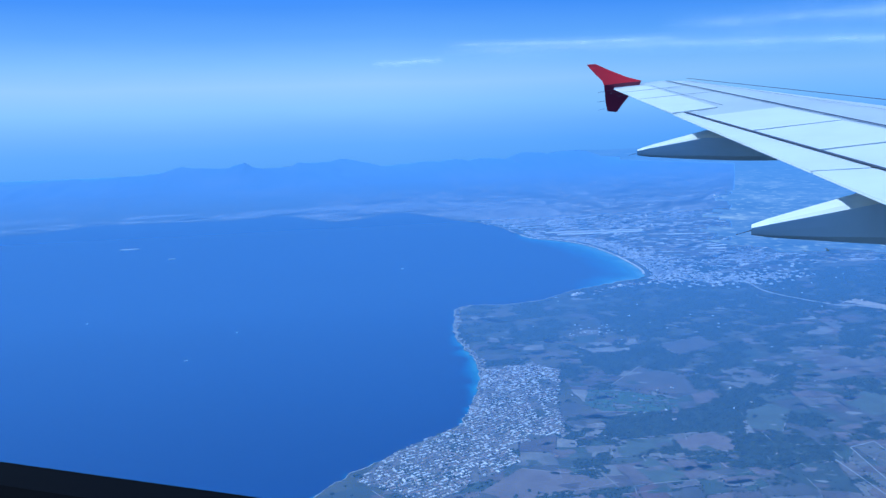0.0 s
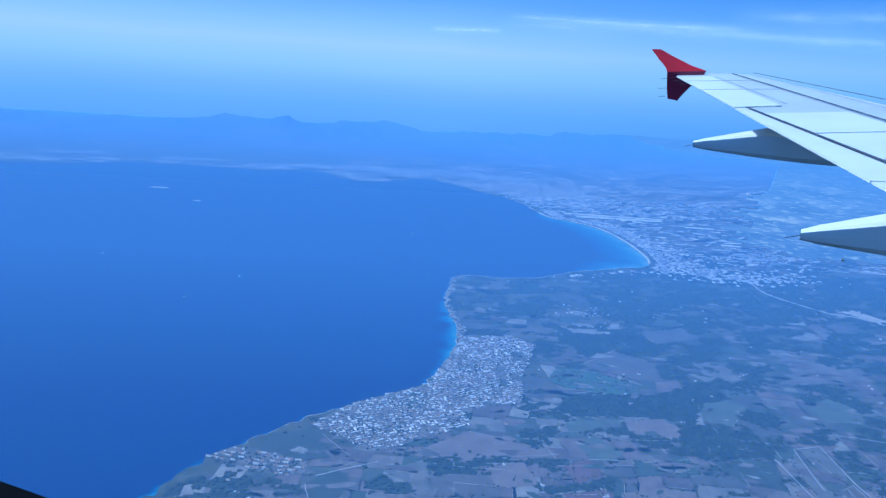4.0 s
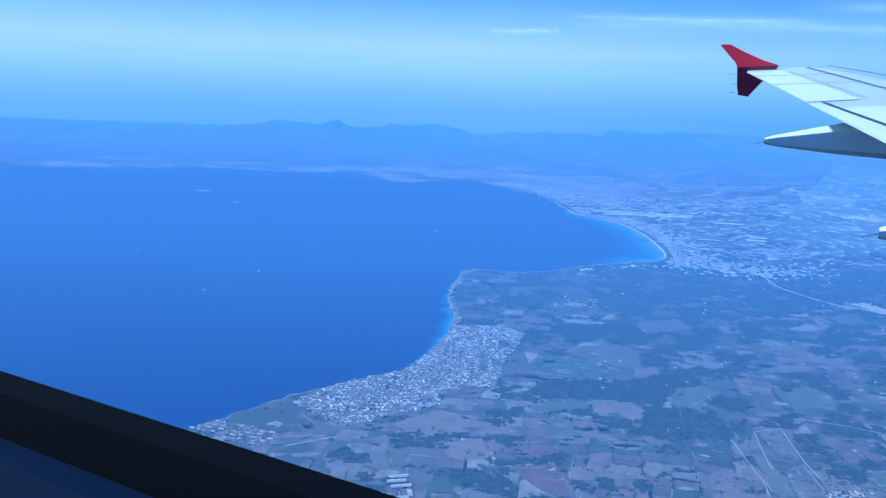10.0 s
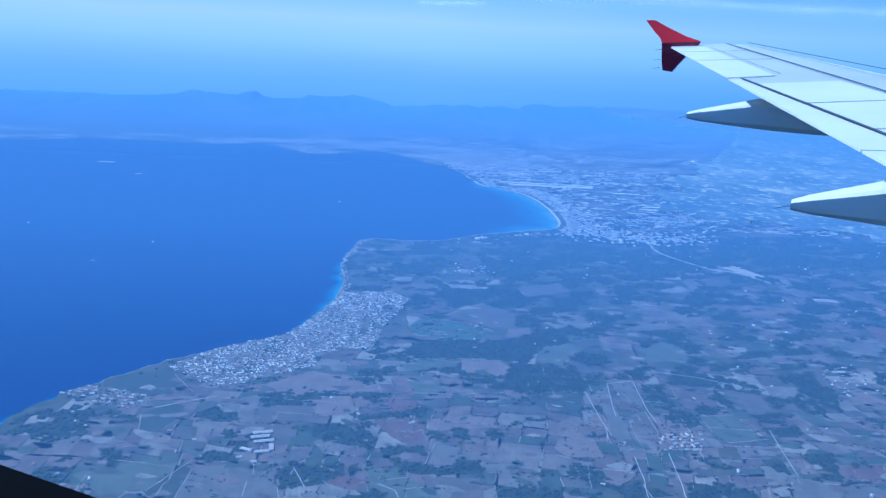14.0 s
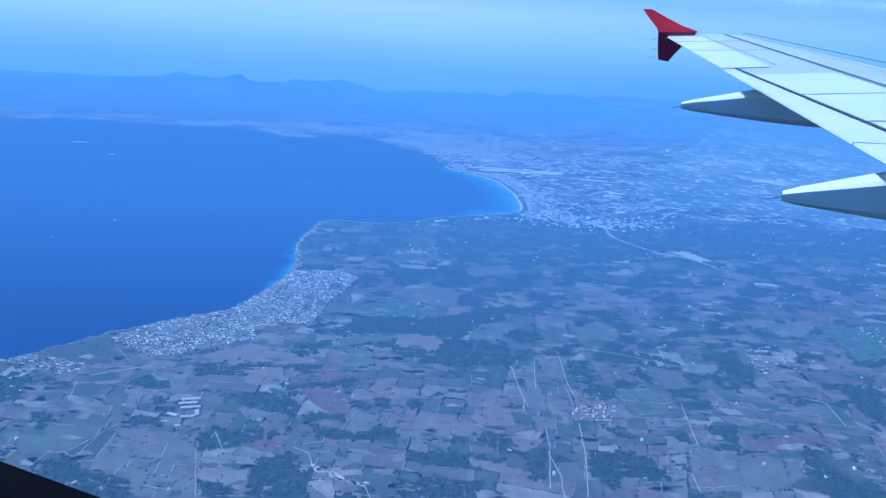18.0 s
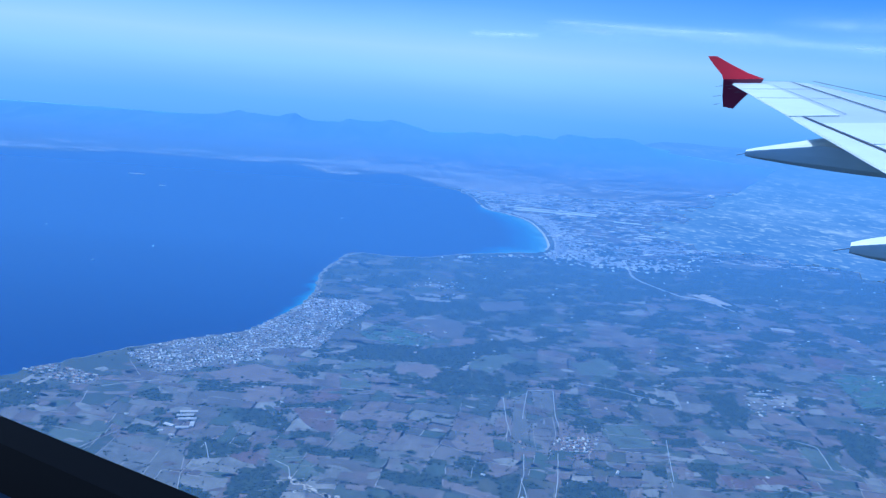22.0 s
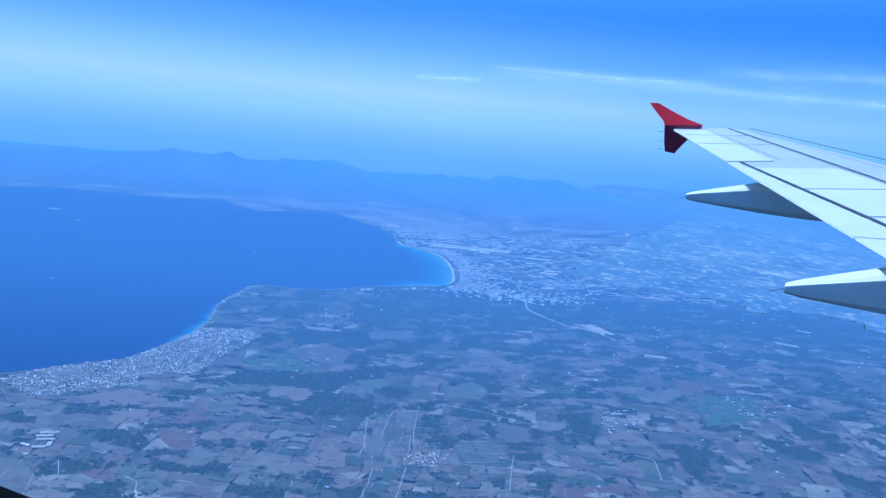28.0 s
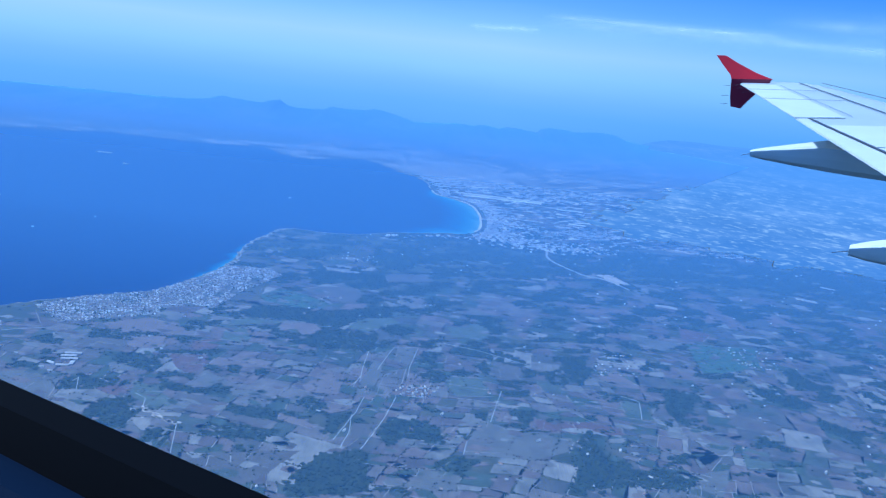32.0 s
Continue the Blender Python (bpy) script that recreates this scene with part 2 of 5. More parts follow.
def strip(name, line, width, z, mats, wobble=0.0, seed=1):
    """A ribbon of ground along a plan line, with a slight camber and thickness."""
    rng = np.random.default_rng(seed)
    v, f = [], []
    for i, (x, y) in enumerate(line):
        a, b = line[max(i - 1, 0)], line[min(i + 1, len(line) - 1)]
        d = Vector((b[0] - a[0], b[1] - a[1], 0)).normalized()
        s = Vector((-d.y, d.x, 0))
        w = (width[0] + (width[1] - width[0]) * i / (len(line) - 1)) * 0.5 if isinstance(width, tuple) else width * 0.5
        w1, w2 = w * (1 + wobble * rng.uniform(-1, 1)), w * (1 + wobble * rng.uniform(-1, 1))
        c = Vector((x, y, z))
        v += [c + s * w1 - Vector((0, 0, 0.05)), c + s * w1, c - s * w2, c - s * w2 - Vector((0, 0, 0.05))]
        if i:
            k = 4 * i
            f += [(k - 4 + j, k - 3 + j, k + 1 + j, k + j) for j in range(3)]
    return mesh_from(name, v, [tuple(reversed(q)) for q in f], mats)


def boxes(name, rows, mats, pitched=0.0):
    """Many small buildings in one mesh: rows of x, y, z, width, depth, height, turn; roofs take the second material."""
    v, f, idx = [], [], []
    rows = np.asarray(rows, float)
    for x, y, z, w, d, h, a in rows:
        c, s = math.cos(a), math.sin(a)
        k = len(v)
        for zz in (z, z + h):
            for px, py in ((-w, -d), (w, -d), (w, d), (-w, d)):
                v.append((x + (px * c - py * s) / 2, y + (px * s + py * c) / 2, zz))
        f += [(k, k + 1, k + 5, k + 4), (k + 1, k + 2, k + 6, k + 5), (k + 2, k + 3, k + 7, k + 6), (k + 3, k, k + 4, k + 7)]
        idx += [0, 0, 0, 0]
        if pitched:
            r = len(v)
            for px in (-w * 0.5, w * 0.5):
                v.append((x + px * c * 0.8, y + px * s * 0.8, z + h + pitched * d))
            f += [(k + 4, k + 5, r + 1, r), (k + 6, k + 7, r, r + 1), (k + 5, k + 6, r + 1), (k + 7, k + 4, r)]
            idx += [1, 1, 1, 1]
        else:
            f.append((k + 4, k + 5, k + 6, k + 7))
            idx.append(1)
    return mesh_from(name, v, f, mats, idx)


def blob(x, y, a, b, turn, seed):
    pts = []
    for k in range(14):
        t = 2 * math.pi * k / 14
        r = 1 + 0.75 * noise.noise((seed * 3.7 + math.cos(t) * 1.3, math.sin(t) * 1.3, seed))
        px, py = a * r * math.cos(t), b * r * math.sin(t)
        pts.append((x + px * math.cos(turn) - py * math.sin(turn), y + px * math.sin(turn) + py * math.cos(turn)))
    return pts


def slab(me_name, polys, z, mats):
    v, f = [], []
    for p in polys:
        k, n = len(v), len(p)
        v += [(x, y, z) for x, y in p] + [(x, y, z - 0.02) for x, y in p]
        up = sum((p[i][0] * p[(i + 1) % n][1] - p[(i + 1) % n][0] * p[i][1]) for i in range(n)) > 0
        o = list(range(n)) if up else list(range(n - 1, -1, -1))
        f.append(tuple(k + i for i in o))
        f += [(k + o[i], k + n + o[i], k + n + o[(i + 1) % n], k + o[(i + 1) % n]) for i in range(n)]
    return mesh_from(me_name, v, f, mats)


# ---- plan ----
EYE_FIRST, EYE_LAST = eye(0), eye(32)
# the shore, from the near point round the cape and the bay to the far side
SHORE_NEAR = [(-50, -60), (-38, 5), (-34, 40), (-33.1, 55.8), (-32.3, 58.8), (-31.0, 62.1), (-29.2, 64.6), (-26.5, 67.6), (-23.1, 71.5), (-19.1, 74.4),
              (-16.1, 76.2), (-12.9, 78.9), (-11.3, 82.3), (-9.6, 87.5), (-8.2, 93.3), (-7.9, 99.1), (-8.6, 105.8), (-8.0, 113.2), (-6.9, 119.6),
              (-5.8, 122.6), (-3.6, 123.4), (2.2, 122.6), (8.0, 124.4), (13.3, 128.2), (20.7, 131.6), (27.0, 133.9)]
SHORE_BEACH = [(29.2, 135.6), (30.9, 142.4), (31.2, 156.0), (29.5, 168.4), (25.2, 176.2), (20.4, 181.7), (18.0, 195.9), (14.9, 206.4), (5.9, 223.0),
               (-2.0, 235.0), (-6.5, 237.5), (-14.6, 232.0), (-21.0, 226.0), (-30.4, 231.0), (-37.0, 241.5), (-46.0, 243.5), (-56.0, 239.0), (-69.0, 241.4),
               (-82.0, 241.5), (-92.0, 242.0), (-101.0, 236.0), (-112.0, 230.0), (-135.0, 229.0), (-170.0, 245.0), (-260.0, 240.0)]
random.seed(4)


def roughen(line, amount, scale):
    return [(x + amount * noise.noise((x * scale, y * scale, 3.1)), y + amount * noise.noise((x * scale, y * scale, 9.7))) for x, y in line]


shore_near = roughen(curve_through(SHORE_NEAR, 10), 0.55, 0.9)
shore_beach = curve_through(SHORE_BEACH, 8)
shore_beach = shore_beach[:44] + roughen(shore_beach[44:], 1.6, 0.25)
shore = shore_near + shore_beach
# the plain falls away into the distance beyond this line
FALL = [EYE_FIRST + way(20.9) * 458, EYE_FIRST + way(20.9) * 436, EYE_FIRST + way(28.8) * 399, EYE_FIRST + way(28.8) * 167.5,
        EYE_LAST + way(28.8) * 167.5, EYE_LAST + way(42.0) * 167.5, Vector((420, 60, 0)), Vector((420, -60, 0))]


def field_edge(a, b, depth, step, seed):
    """The line from a to b, stepping in and out like the borders of plots."""
    r = np.random.default_rng(seed)
    d = (b - a).normalized()
    side = Vector((-d.y, d.x, 0))
    side = side if side.dot(EYE_FIRST - a) > 0 else -side
    n = int((b - a).length / step)
    out, q = [], 0.0
    for k in range(1, n):
        p = a + (b - a) * (k / n)
        w = q
        q = depth * r.random() ** 1.5
        out += [p + side * w + d * r.normal(0, 0.15 * step), p + side * q]
    return out


RIM = FALL[2] + (FALL[3] - FALL[2]) * ((FALL[2].y - 259.0) / (FALL[2].y - FALL[3].y))
FALL = FALL[:3] + [RIM] + field_edge(RIM, FALL[3], 8.0, 5.0, 1) + [FALL[3]] + field_edge(FALL[3], FALL[4], 9.0, 4.2, 2) + [FALL[4]] + field_edge(FALL[4], FALL[5], 9.0, 4.2, 3) + FALL[5:]
fall = [(p.x, p.y) for p in FALL]
land_outline = shore + [(-420, 300), (-420, 442.5)] + fall
shore_np = np.array(shore)


def shore_distance(pts):
    out = np.empty(len(pts))
    for i in range(0, len(pts), 4000):
        d = pts[i:i + 4000, None, :] - shore_np[None, :, :]
        out[i:i + 4000] = np.sqrt((d ** 2).sum(-1)).min(1)
    return out


# ---- ground and sea ----
GROUND = 0.15
ground = tagged(new("ground", fill("ground", land_outline, GROUND, [M_SCRUB], 0.2, len(shore))),
                "dry scrub-covered coastal land of a wide bay", "land", kind="structure")


def build_sea():
    xs, ys = np.arange(-150, 40.1, 0.8), np.arange(30, 262.1, 0.8)
    gx, gy = np.meshgrid(xs, ys)
    pts = np.stack([gx.ravel(), gy.ravel()], 1)
    nx, ny = len(xs), len(ys)
    v = [(x, y, 0.0) for x, y in pts]
    f = [(j * nx + i, j * nx + i + 1, (j + 1) * nx + i + 1, (j + 1) * nx + i) for j in range(ny - 1) for i in range(nx - 1)]
    near = shore_distance(pts)
    beach = 1.0 + 15.0 * np.clip((pts[:, 0] - 8) / 16, 0, 1) * np.clip((pts[:, 1] - 128) / 8, 0, 1) * np.clip((190 - pts[:, 1]) / 20, 0, 1)
    cliff = 0.55 + 1.75 * np.clip(1 - np.abs(pts[:, 1] - 97) / 17, 0, 1)
    patchy = np.array([0.75 + 0.6 * noise.noise((x * 0.45, y * 0.45, 0.0)) for x, y in pts])
    patchy += (1.0 - patchy) * np.clip((beach - 1) / 4, 0, 0.85)
    depth = np.clip(near / (1.5 * beach * cliff * patchy), 0, 1)
    k = len(v)
    x0, x1, y0, y1 = xs[0], xs[-1], ys[0], ys[-1]
    far = EYE_FIRST + way(20.9) * 464
    v += [(-900, -400, 0), (40, -400, 0), (-900, y0, 0), (-900, y1, 0), (-900, 446, 0), (x0, 446, 0), (x1, 446, 0), (far.x, 446, 0), (x1, 300, 0)]
    a, b, c, d = 0, nx - 1, (ny - 1) * nx, ny * nx - 1
    bottom, top = list(range(0, nx)), list(range((ny - 1) * nx, ny * nx))
    left = [j * nx for j in range(ny)]
    f += [tuple([k, k + 1] + bottom[::-1]), tuple([k + 3, k + 2] + left),
          tuple([k + 5, k + 4, k + 3] + top[:1]), tuple([k + 6, k + 5] + top), (top[-1], k + 7, k + 6), (k, a, k + 2)]
    fixed = []
    for q in f:
        n = sum(((v[q[i]][0] - v[q[i - 1]][0]) * (v[q[i]][1] + v[q[i - 1]][1]) for i in range(len(q))))
        fixed.append(q if n < 0 else tuple(reversed(q)))
    me = mesh_from("sea", v, fixed, [M_SEA])
    at = me.attributes.new("shore", "FLOAT", "POINT")
    at.data.foreach_set("value", np.concatenate([depth, np.ones(9)]).astype(np.float32))
    return me


tagged(new("sea", build_sea()), "calm deep blue sea turning turquoise along the beach", "sea", kind="structure")

# haze imitated by a tinted sheet over land and sea, deeper over the mountains
CUT = math.tan(radians(21.2))


RIDGE = [(-320, 2.4), (-230, 3.4), (-187, 4.4), (-177, 1.8), (-163, 3.1), (-142, 5.0), (-137, 3.6), (-124, 4.6), (-110, 5.3), (-102, 6.2), (-97, 7.7), (-94, 8.6), (-89, 7.7),
         (-73, 7.0), (-69, 8.4), (-65, 9.1), (-62, 7.1), (-58, 6.0), (-45, 5.7), (-42, 7.3), (-34, 6.3), (-26, 6.2), (-22, 7.0), (-17, 6.7), (-5, 3.9), (1, 1.9), (9, 1.0), (15, 1.6), (19, 2.9),
         (30, 3.3), (35, 2.8), (41, 4.2), (49, 2.4), (53, 3.8), (60, 4.0), (71, 2.7), (73, 5.1), (78, 6.4), (87, 6.1), (92, 5.1), (100, 6.0), (122, 7.0), (125, 5.9), (151, 4.6)]
RIDGE_X, RIDGE_H = zip(*RIDGE)


def hill(x, y):
    """Height of the mountains over the plain: one long crest, spurs towards the coast and low foothills."""
    top = float(np.interp(x, RIDGE_X, RIDGE_H))
    crest = float(np.interp(x, [-300, -60, -20, 300], [372, 374, 415, 425]))
    d = y - crest
    back = math.exp(-(d / (16 if d > 0 else 24)) ** 2)
    rough = noise.fractal((x * 0.045, y * 0.045, 0.3), 0.9, 2.1, 5)
    spur = 1.0 - 2.0 * abs(noise.noise((x * 0.075, y * 0.018, 4.4)))
    flank = (1.0 - back) * math.exp(-(d / 48) ** 2)
    low = math.exp(-((y - 312) / 30) ** 2) * max(0.0, 0.9 + 2.2 * noise.noise((x * 0.03, 7.5, 0))) * min(1.0, max(0.1, (0 - x) / 50))
    h = top * back * (1.0 + 0.05 * rough) + flank * max(0.0, 1.6 + 2.0 * spur + 1.2 * rough) * min(1.0, 0.2 + top / 6) + low * (0.8 + 0.6 * rough)
    edge = min(1.0, max(0.0, (y - 262) / 24))
    side = min(1.0, max(0.0, (EYE_FIRST.x + CUT * (y - EYE_FIRST.y) - x - 3) / 26))
    return max(-0.2, h) * edge * side * side * (3 - 2 * side)


HILL_X, HILL_Y = np.arange(-320, 152, 1.5), np.arange(258, 446, 2.0)
HILL = [[hill(x, y) for x in HILL_X] for y in HILL_Y]


def hill_sheet(name, lift, floor, mat, az):
    v, f = [], []
    for y, row in zip(HILL_Y, HILL):
        v += [(x, y, max(floor, GROUND - 0.25 + h + lift)) for x, h in zip(HILL_X, row)]
    n = len(HILL_X)
    for j in range(len(HILL_Y) - 1):
        for i in range(n - 1):
            k = j * n + i
            if math.degrees(math.atan2(HILL_X[i] - EYE_FIRST.x, HILL_Y[j] - EYE_FIRST.y)) < az:
                f.append((k, k + 1, k + n + 1, k + n))
    return v, f


def plain_edge(y):
    """Where the plain ends in the east, north of the first hills."""
    a, b, c = FALL[1], FALL[2], EYE_FIRST
    if y < b.y:
        return c.x + (b.x - c.x) / (b.y - c.y) * (y - c.y) + 0.36
    return float(np.interp(y, [b.y, a.y, 446], [b.x, a.x, a.x + 10])) + 0.25


def build_haze_sheet():
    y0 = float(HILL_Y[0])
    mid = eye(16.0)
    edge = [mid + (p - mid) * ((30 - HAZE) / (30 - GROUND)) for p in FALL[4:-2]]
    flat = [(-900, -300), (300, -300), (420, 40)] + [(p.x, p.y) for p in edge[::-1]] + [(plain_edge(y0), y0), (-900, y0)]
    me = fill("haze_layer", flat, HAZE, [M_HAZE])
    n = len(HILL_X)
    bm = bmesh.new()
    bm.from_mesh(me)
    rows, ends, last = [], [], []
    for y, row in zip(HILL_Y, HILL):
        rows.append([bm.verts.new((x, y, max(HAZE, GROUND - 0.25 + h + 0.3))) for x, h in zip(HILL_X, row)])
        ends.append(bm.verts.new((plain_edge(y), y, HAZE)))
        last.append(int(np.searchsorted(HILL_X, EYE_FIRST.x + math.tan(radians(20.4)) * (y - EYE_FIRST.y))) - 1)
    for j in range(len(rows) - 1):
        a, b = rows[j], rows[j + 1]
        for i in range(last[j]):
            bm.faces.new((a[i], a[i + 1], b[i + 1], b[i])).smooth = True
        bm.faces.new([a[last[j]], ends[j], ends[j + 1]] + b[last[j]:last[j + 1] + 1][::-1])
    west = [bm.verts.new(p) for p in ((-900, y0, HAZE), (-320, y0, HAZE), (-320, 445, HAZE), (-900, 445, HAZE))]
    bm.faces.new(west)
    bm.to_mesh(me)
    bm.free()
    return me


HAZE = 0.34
tagged(new("haze_layer", build_haze_sheet()), "thin pale blue sheet imitating haze over bay and plain", "haze", kind="stuff")


# ---- mountains ----
mountains = mesh_from("mountain_range", *hill_sheet("mountain_range", 0.0, -9.0, M_HILL, 20.3), [M_HILL], smooth=True)
tagged(new("mountain_range", mountains), "hazy blue mountain range behind the bay", "mountains", kind="structure")


# ---- far plain under the wing, beyond all else ----
def build_far_plain():
    v, f = [], []
    azs, steps = np.linspace(4, 75, 72), np.linspace(0, 1, 40)
    for s in steps:
        el = 14.0 - 10.9 * s
        dist = 4000 + 700 * s
        for az in azs:
            e = el
            e += 2.2 * s * max(0.0, (15.5 - az) / 5.0)
            if s > 0.86:
                e -= (s - 0.86) / 0.14 * (0.16 * noise.fractal((az * 0.35, 2.0, 0), 1.0, 2.0, 4) + 0.05)
            p = way(az) * dist
            v.append((p.x, p.y, 30 - dist * math.tan(radians(e))))
    n = len(azs)
    for j in range(len(steps) - 1):
        for i in range(n - 1):
            f.append((j * n + i, j * n + i + 1, (j + 1) * n + i + 1, (j + 1) * n + i))
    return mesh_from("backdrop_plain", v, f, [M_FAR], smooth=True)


# Self-lit: black base, with daylight and blue haze painted into the emission.
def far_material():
    m, n, l, b = material("glowing_hazy_plain", 0.95)
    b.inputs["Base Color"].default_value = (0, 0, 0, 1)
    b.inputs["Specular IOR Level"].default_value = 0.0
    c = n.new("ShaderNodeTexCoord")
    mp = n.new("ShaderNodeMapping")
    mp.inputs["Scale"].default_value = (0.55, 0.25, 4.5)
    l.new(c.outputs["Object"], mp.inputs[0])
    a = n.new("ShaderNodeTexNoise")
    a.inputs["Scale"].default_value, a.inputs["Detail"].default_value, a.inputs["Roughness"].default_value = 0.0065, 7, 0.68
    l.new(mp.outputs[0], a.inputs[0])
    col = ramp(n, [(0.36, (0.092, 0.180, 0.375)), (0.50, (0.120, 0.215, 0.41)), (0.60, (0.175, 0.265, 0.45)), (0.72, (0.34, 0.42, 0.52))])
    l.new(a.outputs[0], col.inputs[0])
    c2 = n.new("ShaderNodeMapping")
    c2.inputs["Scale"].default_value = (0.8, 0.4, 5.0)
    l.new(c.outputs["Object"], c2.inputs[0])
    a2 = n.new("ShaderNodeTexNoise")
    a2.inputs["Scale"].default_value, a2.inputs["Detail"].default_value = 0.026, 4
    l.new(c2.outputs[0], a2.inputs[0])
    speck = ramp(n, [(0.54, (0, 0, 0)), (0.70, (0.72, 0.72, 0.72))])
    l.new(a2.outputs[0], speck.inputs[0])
    # painted haze grows towards the upper edge, darker blue towards the lower
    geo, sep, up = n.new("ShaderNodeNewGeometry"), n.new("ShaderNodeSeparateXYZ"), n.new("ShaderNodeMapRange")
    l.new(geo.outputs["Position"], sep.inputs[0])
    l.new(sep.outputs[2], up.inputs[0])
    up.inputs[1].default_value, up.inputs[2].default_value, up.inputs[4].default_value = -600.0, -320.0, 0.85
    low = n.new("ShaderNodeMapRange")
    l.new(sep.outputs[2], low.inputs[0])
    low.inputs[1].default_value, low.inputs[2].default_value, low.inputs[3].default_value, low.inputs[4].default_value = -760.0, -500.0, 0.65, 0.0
    hazed_ground = mix(n, l, low.outputs[0], col.outputs[0], (0.074, 0.162, 0.37))
    seen = mix(n, l, speck.outputs[0], hazed_ground, (0.30, 0.39, 0.51))
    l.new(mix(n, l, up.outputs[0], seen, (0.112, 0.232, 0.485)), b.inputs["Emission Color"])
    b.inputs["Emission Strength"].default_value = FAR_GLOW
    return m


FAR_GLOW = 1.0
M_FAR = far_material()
tagged(new("backdrop_plain", build_far_plain()), "self-lit distant plain with pale streaks, blue haze painted in", "plain", kind="structure")


def painted_horizon():
    """Glowing shell painted as distant air over the sea, thinning upwards into the sky."""
    v, f = [], []
    azs, els = np.linspace(-75, 85, 90), np.linspace(-4.4, 22.0, 40)
    for el in els:
        for az in azs:
            p = way(az) * 4860
            v.append((p.x, p.y, 30 + 4860 * math.tan(radians(el))))
    n = len(azs)
    f = [(j * n + i, j * n + i + 1, (j + 1) * n + i + 1, (j + 1) * n + i) for j in range(len(els) - 1) for i in range(n - 1)]
    m = bpy.data.materials.new("painted_horizon")
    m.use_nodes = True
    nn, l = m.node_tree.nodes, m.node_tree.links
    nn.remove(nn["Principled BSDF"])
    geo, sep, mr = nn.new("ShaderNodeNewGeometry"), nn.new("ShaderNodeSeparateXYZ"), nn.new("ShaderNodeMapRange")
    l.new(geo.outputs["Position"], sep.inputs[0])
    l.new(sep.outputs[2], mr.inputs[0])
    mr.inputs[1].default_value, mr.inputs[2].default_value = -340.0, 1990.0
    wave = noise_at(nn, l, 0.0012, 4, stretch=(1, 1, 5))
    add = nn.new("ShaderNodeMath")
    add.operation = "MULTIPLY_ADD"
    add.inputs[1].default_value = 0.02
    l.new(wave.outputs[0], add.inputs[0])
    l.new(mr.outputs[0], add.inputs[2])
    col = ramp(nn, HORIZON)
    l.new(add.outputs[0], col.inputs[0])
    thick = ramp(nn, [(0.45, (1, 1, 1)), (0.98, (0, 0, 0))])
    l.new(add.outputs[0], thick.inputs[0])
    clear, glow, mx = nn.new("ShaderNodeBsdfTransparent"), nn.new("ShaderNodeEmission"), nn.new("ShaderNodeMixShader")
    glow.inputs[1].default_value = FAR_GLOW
    # painted falloff of the sky's light: dimmer and bluer towards the east
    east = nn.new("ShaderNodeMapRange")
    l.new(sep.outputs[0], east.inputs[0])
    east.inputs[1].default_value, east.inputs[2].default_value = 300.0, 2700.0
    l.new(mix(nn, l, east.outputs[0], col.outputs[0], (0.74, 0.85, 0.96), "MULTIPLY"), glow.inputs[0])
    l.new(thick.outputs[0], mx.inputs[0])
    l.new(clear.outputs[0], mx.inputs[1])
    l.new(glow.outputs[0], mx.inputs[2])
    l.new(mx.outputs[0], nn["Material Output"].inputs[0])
    return mesh_from("backdrop_horizon", v, f, [m], smooth=True)


# brightness of haze and sky by height, painted as glow
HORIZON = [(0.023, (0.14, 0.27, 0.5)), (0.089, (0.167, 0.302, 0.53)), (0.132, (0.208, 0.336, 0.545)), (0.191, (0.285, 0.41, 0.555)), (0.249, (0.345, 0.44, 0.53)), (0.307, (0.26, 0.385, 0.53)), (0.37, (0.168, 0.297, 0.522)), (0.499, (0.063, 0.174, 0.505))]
tagged(new("backdrop_horizon", painted_horizon()), "glowing shell painted as pale blue haze over the sea horizon", "horizon", kind="structure")


# ---- aircraft wing ----
WING_SCALE = 300.0
LAT, AFT = way(30.03), way(-59.97)


def wp(lat, aft, z):
    """A point of the wing: metres outboard of, behind and above the seat."""
    return (LAT * lat + AFT * aft + Vector((0, 0, z))) * WING_SCALE + Vector((0, 0, 30.0))


def top(lat, aft):
    return -1.3814 + 0.12708 * lat - 0.06 * aft


def le(lat):
    return -6.39 + 0.50 * lat


def te(lat):
    return -2.62 + 0.3527 * lat


wing = tagged(new("aircraft_wing"), "white airliner wing with red wingtip fence and two flap fairings", "aircraft wing")
wing.location = wp(3.0, -3.0, -1.2)


def wing_part(name, data, parent=None, label=""):
    ob = part(name, data, parent or wing, label)
    ob.matrix_parent_inverse = (parent or wing).matrix_world.inverted() if parent else Matrix.Translation(wing.location).inverted()
    return ob


